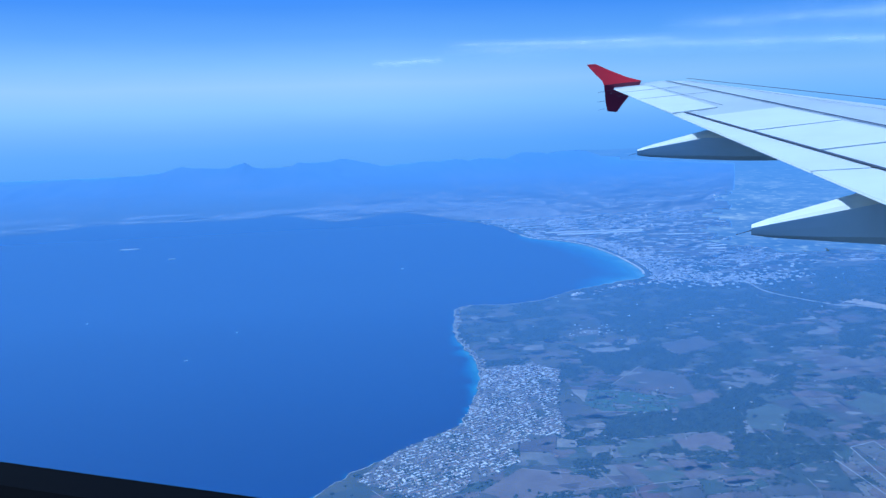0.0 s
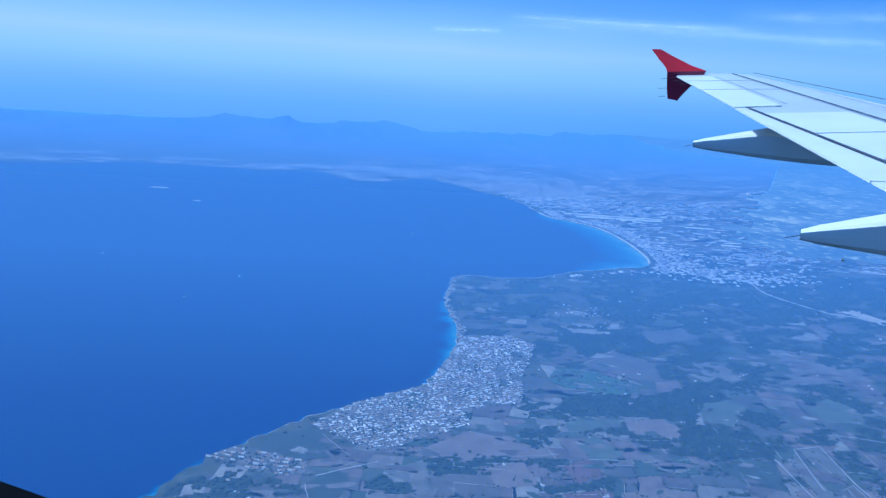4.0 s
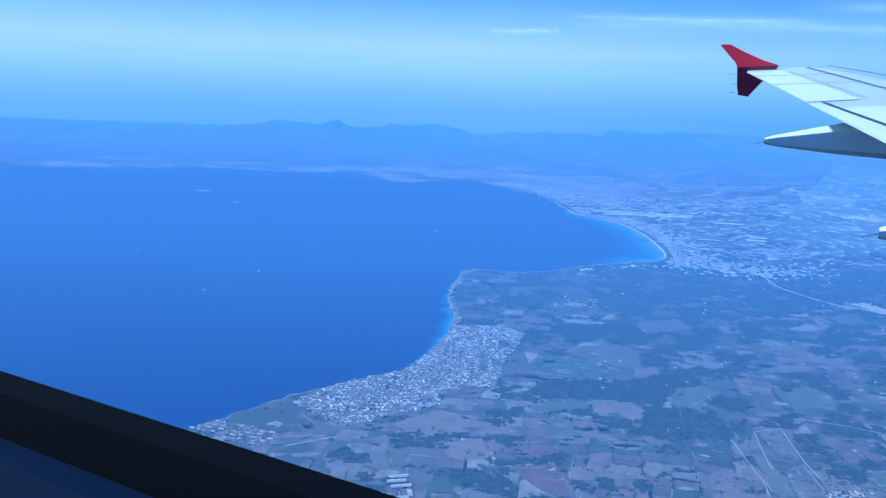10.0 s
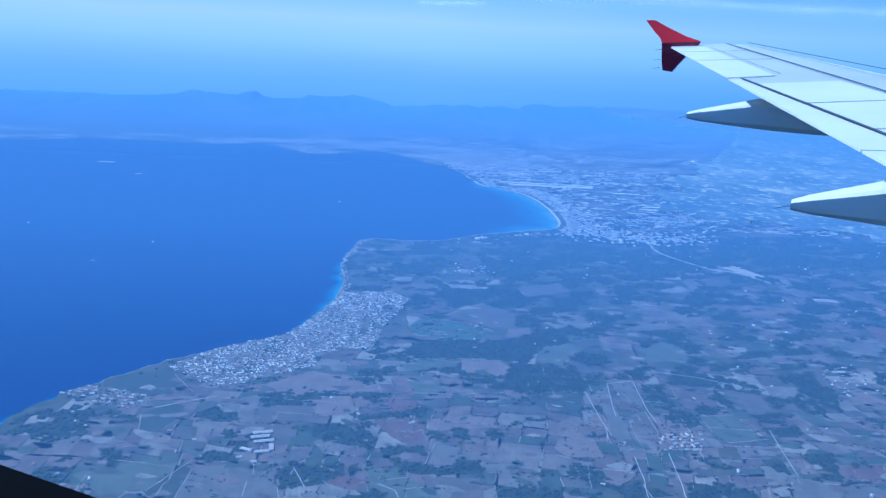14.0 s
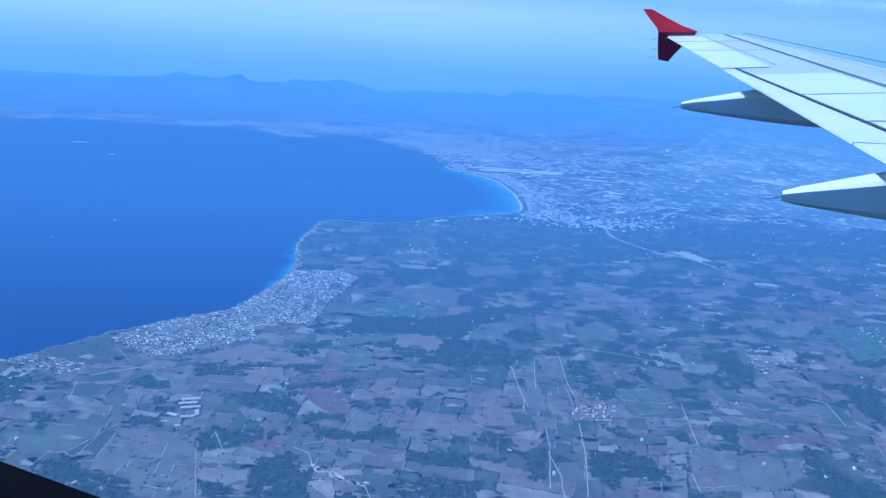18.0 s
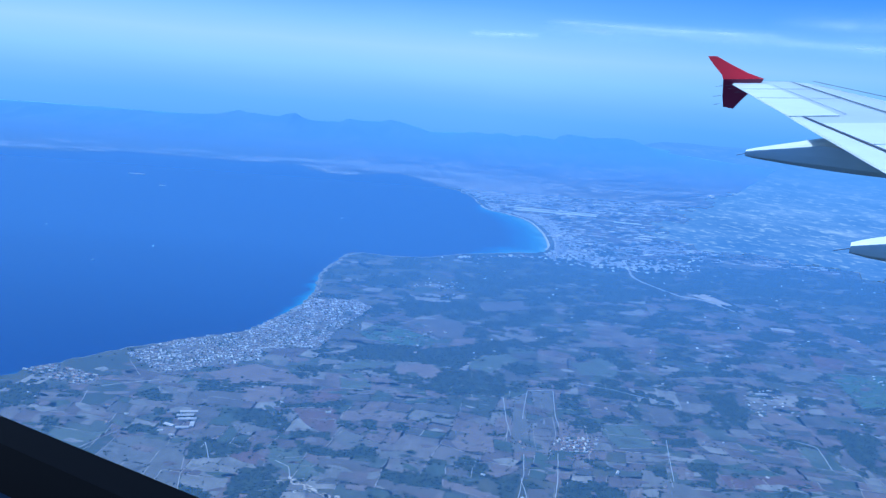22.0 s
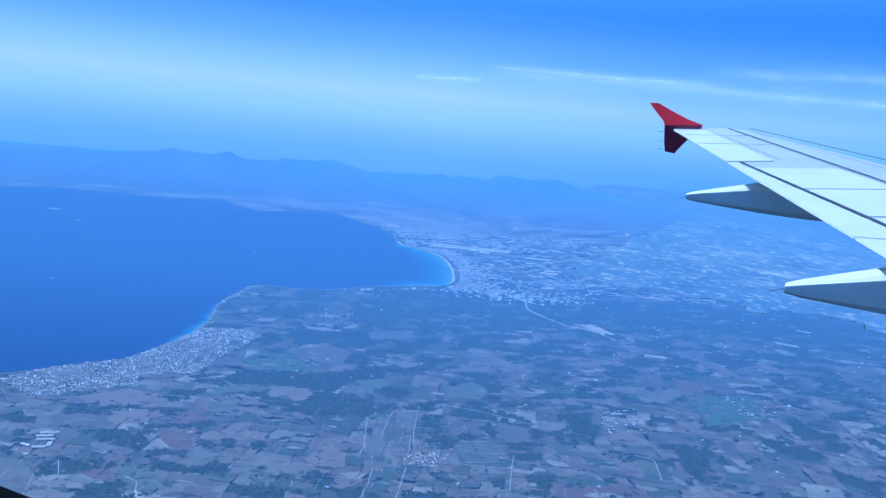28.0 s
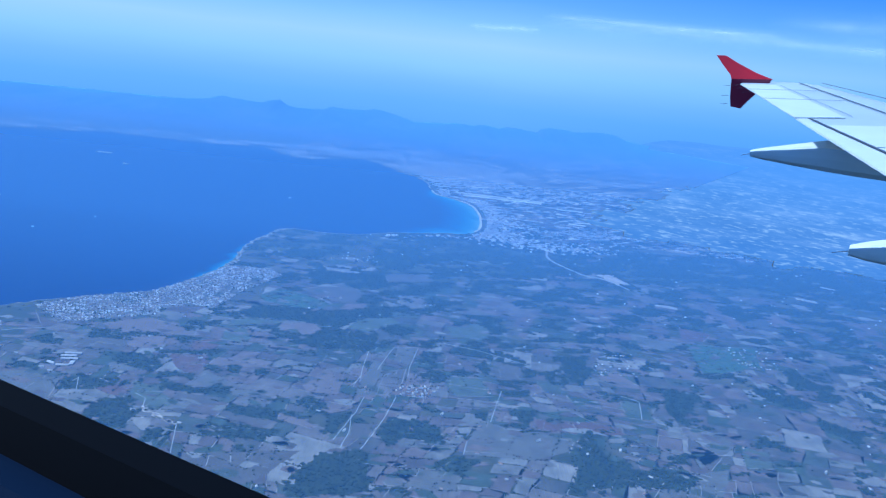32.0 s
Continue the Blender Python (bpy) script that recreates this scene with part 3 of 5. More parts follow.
def wing_body():
    v, f = [], []
    lats = np.linspace(3.0, 15.45, 36)
    m = 14
    for lat in lats:
        a, b = le(lat), te(lat)
        if lat > 14.9:
            a = le(lat) + (lat - 14.9) ** 2 * 1.2
            b = te(lat) - (lat - 14.9) * 0.45
        chord = b - a
        for k in range(m):
            s = (1 - math.cos(math.pi * k / (m - 1))) / 2
            aft = a + chord * s
            v.append(wp(lat, aft, top(lat, aft) - 0.012 - 0.05 * chord * max(0, 0.12 - s) / 0.12))
        for k in range(m - 2, 0, -1):
            s = (1 - math.cos(math.pi * k / (m - 1))) / 2
            aft = a + chord * s
            v.append(wp(lat, aft, top(lat, aft) - 0.012 - chord * 0.11 * (1 - s) ** 0.7 * min(1, s * 9 + 0.25)))
    q = 2 * m - 2
    for i in range(len(lats) - 1):
        for k in range(q):
            f.append((i * q + k, i * q + (k + 1) % q, (i + 1) * q + (k + 1) % q, (i + 1) * q + k))
    f += [tuple(range(q)), tuple(reversed(range((len(lats) - 1) * q, len(lats) * q)))]
    return mesh_from("skin", v, f, [M_WING], smooth=False)


wing_part("skin", wing_body())


def plate(name, corners, thick, mat, lift=0.0):
    """A panel on the upper side, by corners in (outboard, aft)."""
    v = [wp(x, y, top(x, y) + lift) for x, y in corners] + [wp(x, y, top(x, y) + lift - thick) for x, y in corners]
    n = len(corners)
    f = [tuple(range(n)), tuple(reversed(range(n, 2 * n)))] + [(i, n + i, n + (i + 1) % n, (i + 1) % n) for i in range(n)]
    return mesh_from(name, v, f, [mat])


def l1(lat):
    return -4.34 + 0.395 * lat


def l2(lat):
    return -3.53 + 0.425 * lat


M_JOINT = painted("grey_joint_filler", (0.34, 0.38, 0.42), 0.6)


def gap(name, line, lat0, lat1, half, lift, mat=M_SEAL):
    ls = np.linspace(lat0, lat1, 8)
    return plate(name, [(x, line(x) - half) for x in ls] + [(x, line(x) + half) for x in ls[::-1]], 0.004, mat, lift)


# spoilers between the two dark gaps
edges = [4.3, 6.0, 7.55, 8.85, 10.25]
for a, b in zip(edges, edges[1:]):
    wing_part("spoiler", plate("spoiler", [(a + 0.03, l1(a) + 0.10), (b - 0.03, l1(b) + 0.10), (b - 0.03 - 0.25, l2(b - 0.28) - 0.02), (a + 0.03 - 0.25, l2(a - 0.22) - 0.02)],
                                   0.012, M_PANEL, 0.006))
wing_part("outer_flap", plate("outer_flap", [(6.5, l2(6.5) + 0.03), (10.5, l2(10.5) + 0.03), (10.45, te(10.45)), (6.5, te(6.5))], 0.02, M_PANEL, 0.002))
wing_part("inner_flap", plate("inner_flap", [(3.1, l2(3.1) + 0.03), (6.46, l2(6.46) + 0.03), (6.46, te(6.46)), (3.1, te(3.1))], 0.02, M_PANEL, 0.002))
wing_part("aileron", plate("aileron", [(10.75, 0.55), (14.7, -3.54 + 0.376 * 14.7), (14.7, te(14.7)), (10.55, te(10.55))], 0.012, M_PANEL, 0.004))
for line, a, b in ((lambda x: (l1(x) + te(x)) / 2 - 0.1, 10.9, 14.6), (lambda x: (le(x) + l1(x)) / 2, 3.2, 14.8)):
    wing_part("panel_joint", gap("panel_joint", line, a, b, 0.005, 0.009, M_JOINT), None, "fine grey panel joint")
for x in (12.6, 13.9):
    a, b = (l1(x) + 0.03, te(x) - 0.02) if x > 10.6 else (l2(x) + 0.03, te(x) - 0.02)
    wing_part("panel_joint", plate("panel_joint", [(x - 0.008, a), (x + 0.008, a), (x - 0.07, b), (x - 0.086, b)], 0.004, M_JOINT, 0.009), None, "fine grey panel joint")
wing_part("spar_gap", gap("spar_gap", l1, 3.1, 15.2, 0.013, 0.008), None, "dark sealed gap")
wing_part("spoiler_gap", gap("spoiler_gap", l2, 3.1, 10.5, 0.019, 0.010), None, "dark sealed gap")
wing_part("slat_gap", gap("slat_gap", lambda x: le(x) + 0.05, 3.1, 15.3, 0.011, 0.006), None, "dark sealed gap")


SECTION = [(1.0, 0.72), (0.55, 0.93), (0.1, 1.0), (-0.35, 0.97), (-0.8, 0.86), (-1.0, 0.76), (-0.98, 0.68), (-0.86, 0.42), (-0.66, 0.16), (-0.3, 0.02), (0.1, 0.0), (0.6, 0.15), (0.9, 0.42)]


def fairing(lat, tail, front, zt, zb, root, deep, width):
    """A flap-track fairing: a long canoe with a bevelled upper deck, blunt at its tail."""
    v, f = [], []
    n, m = 26, len(SECTION)
    for i in range(n + 1):
        s = i / n
        aft = tail + (front - tail) * s
        hw = width * (0.45 + 0.55 * min(1.0, s * 2.4) ** 0.8) * (1 - max(0, s - 0.6) ** 2 * 1.6)
        upper = zt + (root - zt) * min(1.0, s / 0.27)
        lower = zb - deep * math.sin(math.pi * min(1.0, s * 1.05)) + max(0, s - 0.55) * 0.3
        for px, pz in SECTION:
            k = 0.8 if i == 0 else 1.0
            v.append(wp(lat + px * hw * k, aft, lower + (upper - lower) * (0.5 + (pz - 0.5) * k)))
    index = []
    for i in range(n):
        for k in range(m):
            f.append((i * m + k, (i + 1) * m + k, (i + 1) * m + (k + 1) % m, i * m + (k + 1) % m))
            # white on the lit deck, the shade colour on sides and belly
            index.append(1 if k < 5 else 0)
    f += [tuple(range(m)), tuple(reversed(range(n * m, (n + 1) * m)))]
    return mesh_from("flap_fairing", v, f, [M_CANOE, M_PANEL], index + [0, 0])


def rod(name, a, b, r, mat):
    a, b = Vector(a), Vector(b)
    d = (b - a).normalized()
    s = d.orthogonal().normalized()
    u = d.cross(s)
    v, f = [], []
    for p, q in ((a, r), (b, r * 0.5)):
        for k in range(6):
            v.append(p + s * (q * math.cos(k * math.pi / 3)) + u * (q * math.sin(k * math.pi / 3)))
    f = [(k, (k + 1) % 6, 6 + (k + 1) % 6, 6 + k) for k in range(6)] + [tuple(range(5, -1, -1)), tuple(range(6, 12))]
    return mesh_from(name, v, f, [mat])


for lat, tail, front, zt, zb, root, deep, width in ((10.3, 1.50, -1.6, -0.55, -0.65, -0.33, 0.07, 0.16), (6.4, 0.08, -3.2, -0.94, -1.04, -0.64, 0.05, 0.17)):
    fo = wing_part("flap_fairing", fairing(lat, tail, front, zt, zb, root, deep, width), None, "canoe-shaped fairing with white deck, sides coloured for blue shade")
    wick = rod("static_wick", wp(lat, tail - 0.02, zb + 0.05), wp(lat - 0.02, tail + 0.11, zb + 0.01), 0.0045 * WING_SCALE, M_SEAL)
    wing_part("static_wick", wick, None, "thin dark rod")
for lat in (13.6, 14.2, 14.7):
    wing_part("static_wick", rod("static_wick", wp(lat, te(lat) - 0.02, top(lat, te(lat)) - 0.01), wp(lat, te(lat) + 0.15, top(lat, te(lat)) - 0.04), 0.004 * WING_SCALE, M_SEAL), None, "thin dark rod")


# the lower fence's shade is put into this darker red
M_RED_SHADE = painted("red_in_shade", (0.15, 0.010, 0.045), 0.4)


def fence(outline, paint=M_RED):
    # leans out both ways, turning the lower face down into shade
    lean = [15.1 + 0.38 * abs(z - 0.42) for y, z in outline]
    v = [wp(a + 0.035, y, z) for a, (y, z) in zip(lean, outline)] + [wp(a - 0.035, y, z) for a, (y, z) in zip(lean, outline)]
    n = len(outline)
    f = [tuple(range(n)), tuple(reversed(range(n, 2 * n)))] + [(i, n + i, n + (i + 1) % n, (i + 1) % n) for i in range(n)]
    return mesh_from("tip_fence", v, f, [paint])


wing_part("upper_fence", fence([(2.10, 0.47), (2.4, 0.56), (2.75, 0.71), (3.01, 0.835), (3.18, 0.83), (3.0, 0.64), (2.85, 0.5), (2.81, 0.42)]), None, "bright red swept fence")
wing_part("lower_fence", fence([(2.81, 0.42), (2.80, 0.1), (2.775, -0.08), (2.60, -0.10), (2.50, 0.03), (2.36, 0.19), (2.2, 0.3), (2.12, 0.466)], M_RED_SHADE), None, "red swept fence below the wingtip, coloured dark for its shade")

for z, n in ((0.30, 0.10), (0.12, 0.12), (-0.03, 0.10)):
    wing_part("static_wick", rod("static_wick", wp(14.95, 2.78, z), wp(14.95, 2.80 + n, z - 0.02), 0.004 * WING_SCALE, M_SEAL), None, "thin dark rod")

# ---- cabin window surround, running along the fuselage ----
SIDE, RISE = Vector((0.47852, 0.87808, 0.0)), Vector((-0.02159, 0.01177, 0.9997))


def sill_profile(points):
    v, f = [], []
    ts = np.linspace(-3, 35, 60)
    for t in ts:
        e = eye(float(t))
        for ang, r in points:
            v.append(e + (SIDE * math.cos(radians(ang)) + RISE * math.sin(radians(ang))) * r)
    n = len(points)
    for i in range(len(ts) - 1):
        for k in range(n):
            f.append((i * n + k, (i + 1) * n + k, (i + 1) * n + (k + 1) % n, i * n + (k + 1) % n))
    f += [tuple(range(n)), tuple(reversed(range((len(ts) - 1) * n, len(ts) * n)))]
    return f, v


sill = tagged(new("window_surround"), "dark navy cabin window surround with black rubber seal", "window frame")
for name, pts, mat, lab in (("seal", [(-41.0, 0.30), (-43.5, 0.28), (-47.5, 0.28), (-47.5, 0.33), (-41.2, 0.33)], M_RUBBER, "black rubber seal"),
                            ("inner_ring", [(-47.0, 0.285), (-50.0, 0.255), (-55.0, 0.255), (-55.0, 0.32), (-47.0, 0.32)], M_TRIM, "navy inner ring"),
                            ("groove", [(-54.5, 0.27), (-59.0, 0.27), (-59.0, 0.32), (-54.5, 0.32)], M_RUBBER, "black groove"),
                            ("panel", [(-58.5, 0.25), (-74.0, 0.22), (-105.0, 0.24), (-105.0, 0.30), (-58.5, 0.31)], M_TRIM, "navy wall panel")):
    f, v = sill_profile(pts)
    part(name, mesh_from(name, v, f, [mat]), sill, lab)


# ---- clouds ----
def cloud_material():
    m = bpy.data.materials.new("ice_cloud")
    m.use_nodes = True
    n, l = m.node_tree.nodes, m.node_tree.links
    n.remove(n["Principled BSDF"])
    c = n.new("ShaderNodeUVMap")
    c.uv_map = "along"
    mp = n.new("ShaderNodeMapping")
    mp.inputs["Scale"].default_value = (9.0, 1.6, 1)
    l.new(c.outputs[0], mp.inputs[0])
    a = n.new("ShaderNodeTexNoise")
    a.inputs["Scale"].default_value, a.inputs["Detail"].default_value = 1.0, 5
    l.new(mp.outputs[0], a.inputs[0])
    sep = n.new("ShaderNodeSeparateXYZ")
    l.new(c.outputs[0], sep.inputs[0])
    band = ramp(n, [(0.0, (0, 0, 0)), (0.3, (0.3, 0.3, 0.3)), (0.5, (1, 1, 1)), (0.7, (0.3, 0.3, 0.3)), (1.0, (0, 0, 0))])
    l.new(sep.outputs[1], band.inputs[0])
    ends = ramp(n, [(0.0, (0, 0, 0)), (0.15, (1, 1, 1)), (0.85, (1, 1, 1)), (1.0, (0, 0, 0))])
    l.new(sep.outputs[0], ends.inputs[0])
    t = ramp(n, [(0.3, (0.06, 0.06, 0.06)), (0.72, (0.36, 0.36, 0.36))])
    l.new(a.outputs[0], t.inputs[0])
    fac = mix(n, l, 1.0, mix(n, l, 1.0, band.outputs[0], ends.outputs[0], "MULTIPLY"), t.outputs[0], "MULTIPLY")
    clear, body, mx = n.new("ShaderNodeBsdfTransparent"), n.new("ShaderNodeBsdfDiffuse"), n.new("ShaderNodeMixShader")
    body.inputs[0].default_value = (0.9, 0.92, 0.95, 1)
    l.new(fac, mx.inputs[0])
    l.new(clear.outputs[0], mx.inputs[1])
    l.new(body.outputs[0], mx.inputs[2])
    l.new(mx.outputs[0], n["Material Output"].inputs[0])
    return m


M_CLOUD = cloud_material()


def cloud(az0, az1, el0, el1, thick, bow=0.0):
    v, f, uv = [], [], []
    n, m = 40, 7
    for i in range(n + 1):
        s = i / n
        az, el = az0 + (az1 - az0) * s, el0 + (el1 - el0) * s + bow * math.sin(math.pi * s) + 0.06 * noise.noise((s * 5, el0, 0))
        for j in range(m):
            q = j / (m - 1)
            p = way(az) * (1060 + 40 * (q - 0.5))
            v.append((p.x, p.y, 30 + 1060 * math.tan(radians(el + thick * (q - 0.5)))))
            uv.append((s, q))
    for i in range(n):
        for j in range(m - 1):
            k = i * m + j
            f.append((k, k + m, k + m + 1, k + 1))
    me = mesh_from("cloud", v, f, [M_CLOUD], smooth=True)
    lay = me.uv_layers.new(name="along")
    for lp in me.loops:
        lay.data[lp.index].uv = uv[lp.vertex_index]
    return tagged(new("cirrus_cloud", me), "thin white streak of high cirrus cloud", "cloud", "cirrus streaks", "stuff")


cloud(1.6, 7.0, 3.55, 3.75, 0.85)
cloud(6.5, 44.0, 4.25, 3.4, 1.8, 0.35)
cloud(7.0, 24.0, 4.75, 4.55, 1.0)
cloud(22.0, 60.0, 5.4, 5.6, 2.6)

# ---- plots, woods and tracks near the flight path ----
SOIL = {"tan": (0.124, 0.120, 0.102), "pale": (0.178, 0.168, 0.140), "brown": (0.101, 0.092, 0.078), "pink": (0.164, 0.129, 0.110), "red": (0.118, 0.073, 0.062),
        "olive": (0.090, 0.108, 0.076), "green": (0.053, 0.077, 0.048), "turf": (0.062, 0.108, 0.066), "scrub": (0.042, 0.055, 0.038)}


def soil_material(kind, c):
    m = speckled(kind + "_soil", tuple(0.85 * v for v in c), tuple(1.1 * v for v in c), 0.5, 0.95, fine=7, bump=0.25, dist=0.02, grain=(0.86, 1.12))
    return m


SOIL_MATS = {k: soil_material(k, c) for k, c in SOIL.items()}
plots, woods, ROADS, PLOT_KINDS = [], [], [], []
rng = np.random.default_rng(11)


def ragged(poly, amount, step=0.7):
    """The outline with small irregular bends along its sides."""
    out = []
    for (x0, y0), (x1, y1) in zip(poly, poly[1:] + poly[:1]):
        n = max(1, int(math.hypot(x1 - x0, y1 - y0) / step))
        for k in range(n):
            x, y = x0 + (x1 - x0) * k / n, y0 + (y1 - y0) * k / n
            out.append((x + amount * noise.noise((x * 1.3, y * 1.3, 1.7)), y + amount * noise.noise((x * 1.3, y * 1.3, 8.3))))
    return out


def plot(kind, *pts):
    pts = list(pts)
    if kind == "wood":
        woods.append(pts)
        return
    plots.append(pts)
    PLOT_KINDS.append(kind)
    me = fill("field", ragged(pts, 0.2, 0.7), GROUND + 0.02 + 0.003 * (len(plots) % 3), [SOIL_MATS[kind]], 0.02)
    part("field", me, ground, {"turf": "watered green golf turf"}.get(kind, ""))


def track(width, *pts):
    line = []
    for (x0, y0), (x1, y1) in zip(pts, pts[1:]):
        n = max(2, int(math.hypot(x1 - x0, y1 - y0) / 0.5))
        line += [(x0 + (x1 - x0) * k / n, y0 + (y1 - y0) * k / n) for k in range(n)]
    line = roughen(line + [pts[-1]], 0.06, 0.8)
    ROADS.extend(line)
    ob = tagged(new("road", strip("road", line, width * 0.5, GROUND + 0.04, [M_ROAD], 0.25)), "pale country road between the fields", "road", kind="structure")
    return ob


def highway(width, *pts):
    ROADS.extend(curve_through(list(pts), 8))
    tagged(new("road", strip("road", curve_through(list(pts), 8), width, GROUND + 0.045, [M_ROAD], 0.06)), "pale motorway crossing the plain", "road", kind="structure")


def runway(width, *pts):
    tagged(new("runway", strip("runway", curve_through(list(pts), 8), width * 1.5, GROUND + 0.05, [M_RUNWAY], 0.0)), "long pale airport runway", "runway", kind="structure")


plot("tan", (-16.1, 52.8), (-10.7, 52.5), (-9.7, 49.4), (-8.3, 43.3), (-12.1, 43.2), (-16.2, 46.7), (-16.4, 47.7))
plot("pale", (-8.8, 46.8), (-7.6, 48.9), (-5.3, 48.2), (-5.6, 44.1), (-8.9, 45.7))
plot("wood", (-8.6, 45.4), (-7.1, 45.1), (-5.9, 44.1), (-6.2, 43.3), (-8.2, 43.3))
plot("wood", (-5.1, 48), (-2.6, 49.3), (-1, 45.9), (-0.9, 43.4), (-5.2, 43.3))
plot("wood", (-20.6, 47.2), (-18.8, 48.4), (-16.1, 46.2), (-13.5, 45.3), (-12.1, 43.2), (-17, 43.1))
plot("olive", (-24.2, 51), (-20.5, 52.8), (-16.9, 53.2), (-18.5, 48.8), (-21.4, 48.3))
plot("scrub", (-18.5, 48.8), (-16.4, 53), (-16, 52.6), (-16.4, 47.7), (-17.6, 47.4))
plot("scrub", (-21.5, 57), (-22.2, 60.2), (-20, 62.6), (-19, 63.3), (-19.3, 59.3), (-19.7, 57.6))
plot("wood", (-17.9, 60.4), (-16.8, 61.6), (-14.6, 60.6), (-14.1, 59), (-16.4, 58.9))
plot("tan", (-16.5, 62.3), (-13, 64.3), (-13, 63.1), (-13, 59.3), (-14.6, 60.6))
plot("brown", (-13.4, 61.8), (-8.6, 62.1), (-7.8, 59.3), (-9.4, 58.7), (-13, 59.6))
plot("wood", (-13.5, 63), (-13.3, 64.3), (-10.4, 65.1), (-9.7, 62.7), (-12.1, 62.3))
plot("pink", (-8.3, 63.4), (-5.4, 64.4), (-4.6, 60.6), (-8.2, 60.2))
plot("wood", (-9.7, 58.2), (-6.1, 58.9), (-3.1, 57.4), (-3.2, 54.5), (-7.1, 56.2))
plot("tan", (-7.9, 55.7), (-6.7, 57.1), (-3.5, 55.2), (-6.7, 53.9))
plot("brown", (-14.1, 59), (-9.3, 58.5), (-9.2, 56.6), (-10.7, 56.1))
plot("wood", (-14, 55.9), (-12.9, 56.2), (-12.4, 54.3), (-13.5, 54.2))
plot("brown", (-10.8, 53.7), (-8.6, 54.9), (-7.7, 53.4), (-10.3, 52.4))
plot("wood", (-9.9, 51.9), (-9.1, 52.8), (-7.5, 52.5), (-5.2, 53), (-5.3, 50.8), (-7.6, 49.5), (-9.4, 49.1))
plot("red", (-7.8, 51.6), (-5, 51.3), (-1.5, 48.9), (-0.9, 47), (-2.5, 48.1), (-6.4, 50))
plot("olive", (-4.3, 52.9), (-1.5, 51.4), (-0.9, 49.3), (-2.6, 49.7))
plot("pink", (-13, 66.5), (-9.3, 69.5), (-4.7, 67.5), (-2.3, 65.6), (-8.5, 64.6), (-9.9, 63.9), (-14.2, 64.9))
plot("wood", (-8.6, 65.1), (-2.3, 64.7), (-2.5, 64), (-8.1, 64.1))
plot("scrub", (-22.6, 69), (-25.5, 68.1), (-27.3, 64), (-22.8, 63.7), (-19.1, 64.5), (-21.6, 68.1))
plot("brown", (-25.8, 58.4), (-22.3, 58.6), (-22, 55.5), (-24.1, 55.4))
plot("wood", (-23.7, 54.5), (-22.5, 54.6), (-21.1, 53.2), (-22, 51.5))
plot("wood", (-16, 54.4), (-13.3, 54), (-13, 53), (-15.3, 52.9))
plot("olive", (-0.3, 71.4), (1.7, 73.1), (5.2, 72.2), (4.9, 71.1), (-0.4, 69.6))
plot("pink", (5.2, 71.9), (8.8, 73.2), (10.2, 71.5), (9.6, 68.9), (7.5, 69.3), (5.8, 69.7))
plot("pale", (1.7, 69.6), (2.4, 70.1), (4.9, 68.9), (4.6, 68))
plot("olive", (-0.1, 67.8), (1.8, 69.4), (3.3, 66), (2.5, 64.7), (0.4, 64.8))
plot("red", (-2.2, 63.7), (0.3, 65.2), (1, 62.1), (-1.7, 60.8))
plot("green", (7, 65), (8.7, 65.3), (8.8, 62.8), (6.7, 62.2))
plot("red", (-3.3, 59.6), (0.3, 60.3), (1.2, 58.2), (0.4, 55.1), (-1.6, 56.5))
plot("pink", (1.4, 59.8), (5.1, 60.6), (7.3, 59.6), (7, 58.5), (1.2, 57.7))
plot("wood", (1.2, 57.7), (2.1, 58.2), (2.2, 56.5), (1.3, 56.4))
plot("wood", (3.4, 58.3), (4.6, 58.3), (4.6, 56), (3.5, 56.7))
plot("wood", (6, 57.9), (7.3, 58.5), (7.2, 56.9), (6.2, 56.3))
plot("tan", (1.1, 54.2), (1.5, 56.4), (4.5, 54.3), (3, 52.4))
plot("wood", (-1.8, 53.6), (2.3, 52.1), (5, 53.4), (5, 51.2), (2.4, 51.1), (-1.1, 51.4))
plot("olive", (-3.3, 51.7), (-1.3, 51), (0.7, 49.4), (1, 48), (-1, 47.8), (-3.5, 50))
plot("brown", (0.6, 51), (4.7, 50.7), (4.5, 49.1), (0.7, 49.4))
plot("brown", (-3.5, 49.6), (-2.3, 50.1), (-0.8, 47.8), (-1.3, 46.6), (-3.1, 47))
plot("tan", (5, 52.5), (7.2, 53), (7.2, 51.7), (5.4, 51.4))
plot("tan", (6.5, 51.2), (9.3, 50.7), (8.8, 49.8), (6.7, 50))
plot("wood", (5.8, 49.5), (9.2, 49.6), (10.7, 48.9), (10.3, 47.3), (7.8, 47.6), (5.8, 48.3))
plot("pale", (4.7, 49.1), (5.6, 49.5), (5.5, 48.1), (4.7, 48.1))
plot("brown", (5.6, 48.7), (8.6, 47.3), (10.3, 47.3), (9.9, 46.2), (7.3, 46.1), (5.3, 47.6))
plot("pink", (3.1, 47.1), (4.9, 47.2), (4.7, 46.3), (3.3, 46.4))
plot("wood", (4.9, 46.1), (10.1, 45.8), (11.3, 45.9), (10.3, 43.6), (4.9, 43.5))
plot("pink", (11.8, 56.6), (14.8, 57.5), (14.9, 53.8), (11.9, 53.7), (11.2, 55.1))
plot("tan", (10.8, 52.3), (12.2, 52.3), (12.3, 51.3), (10.7, 51.2))
plot("brown", (10.7, 50.9), (12.9, 51), (12.7, 49.3), (10.7, 49.5))
plot("pink", (10.5, 49), (12.5, 48.1), (14, 47), (13.7, 46.5), (11.5, 47.3), (10.5, 47.7))
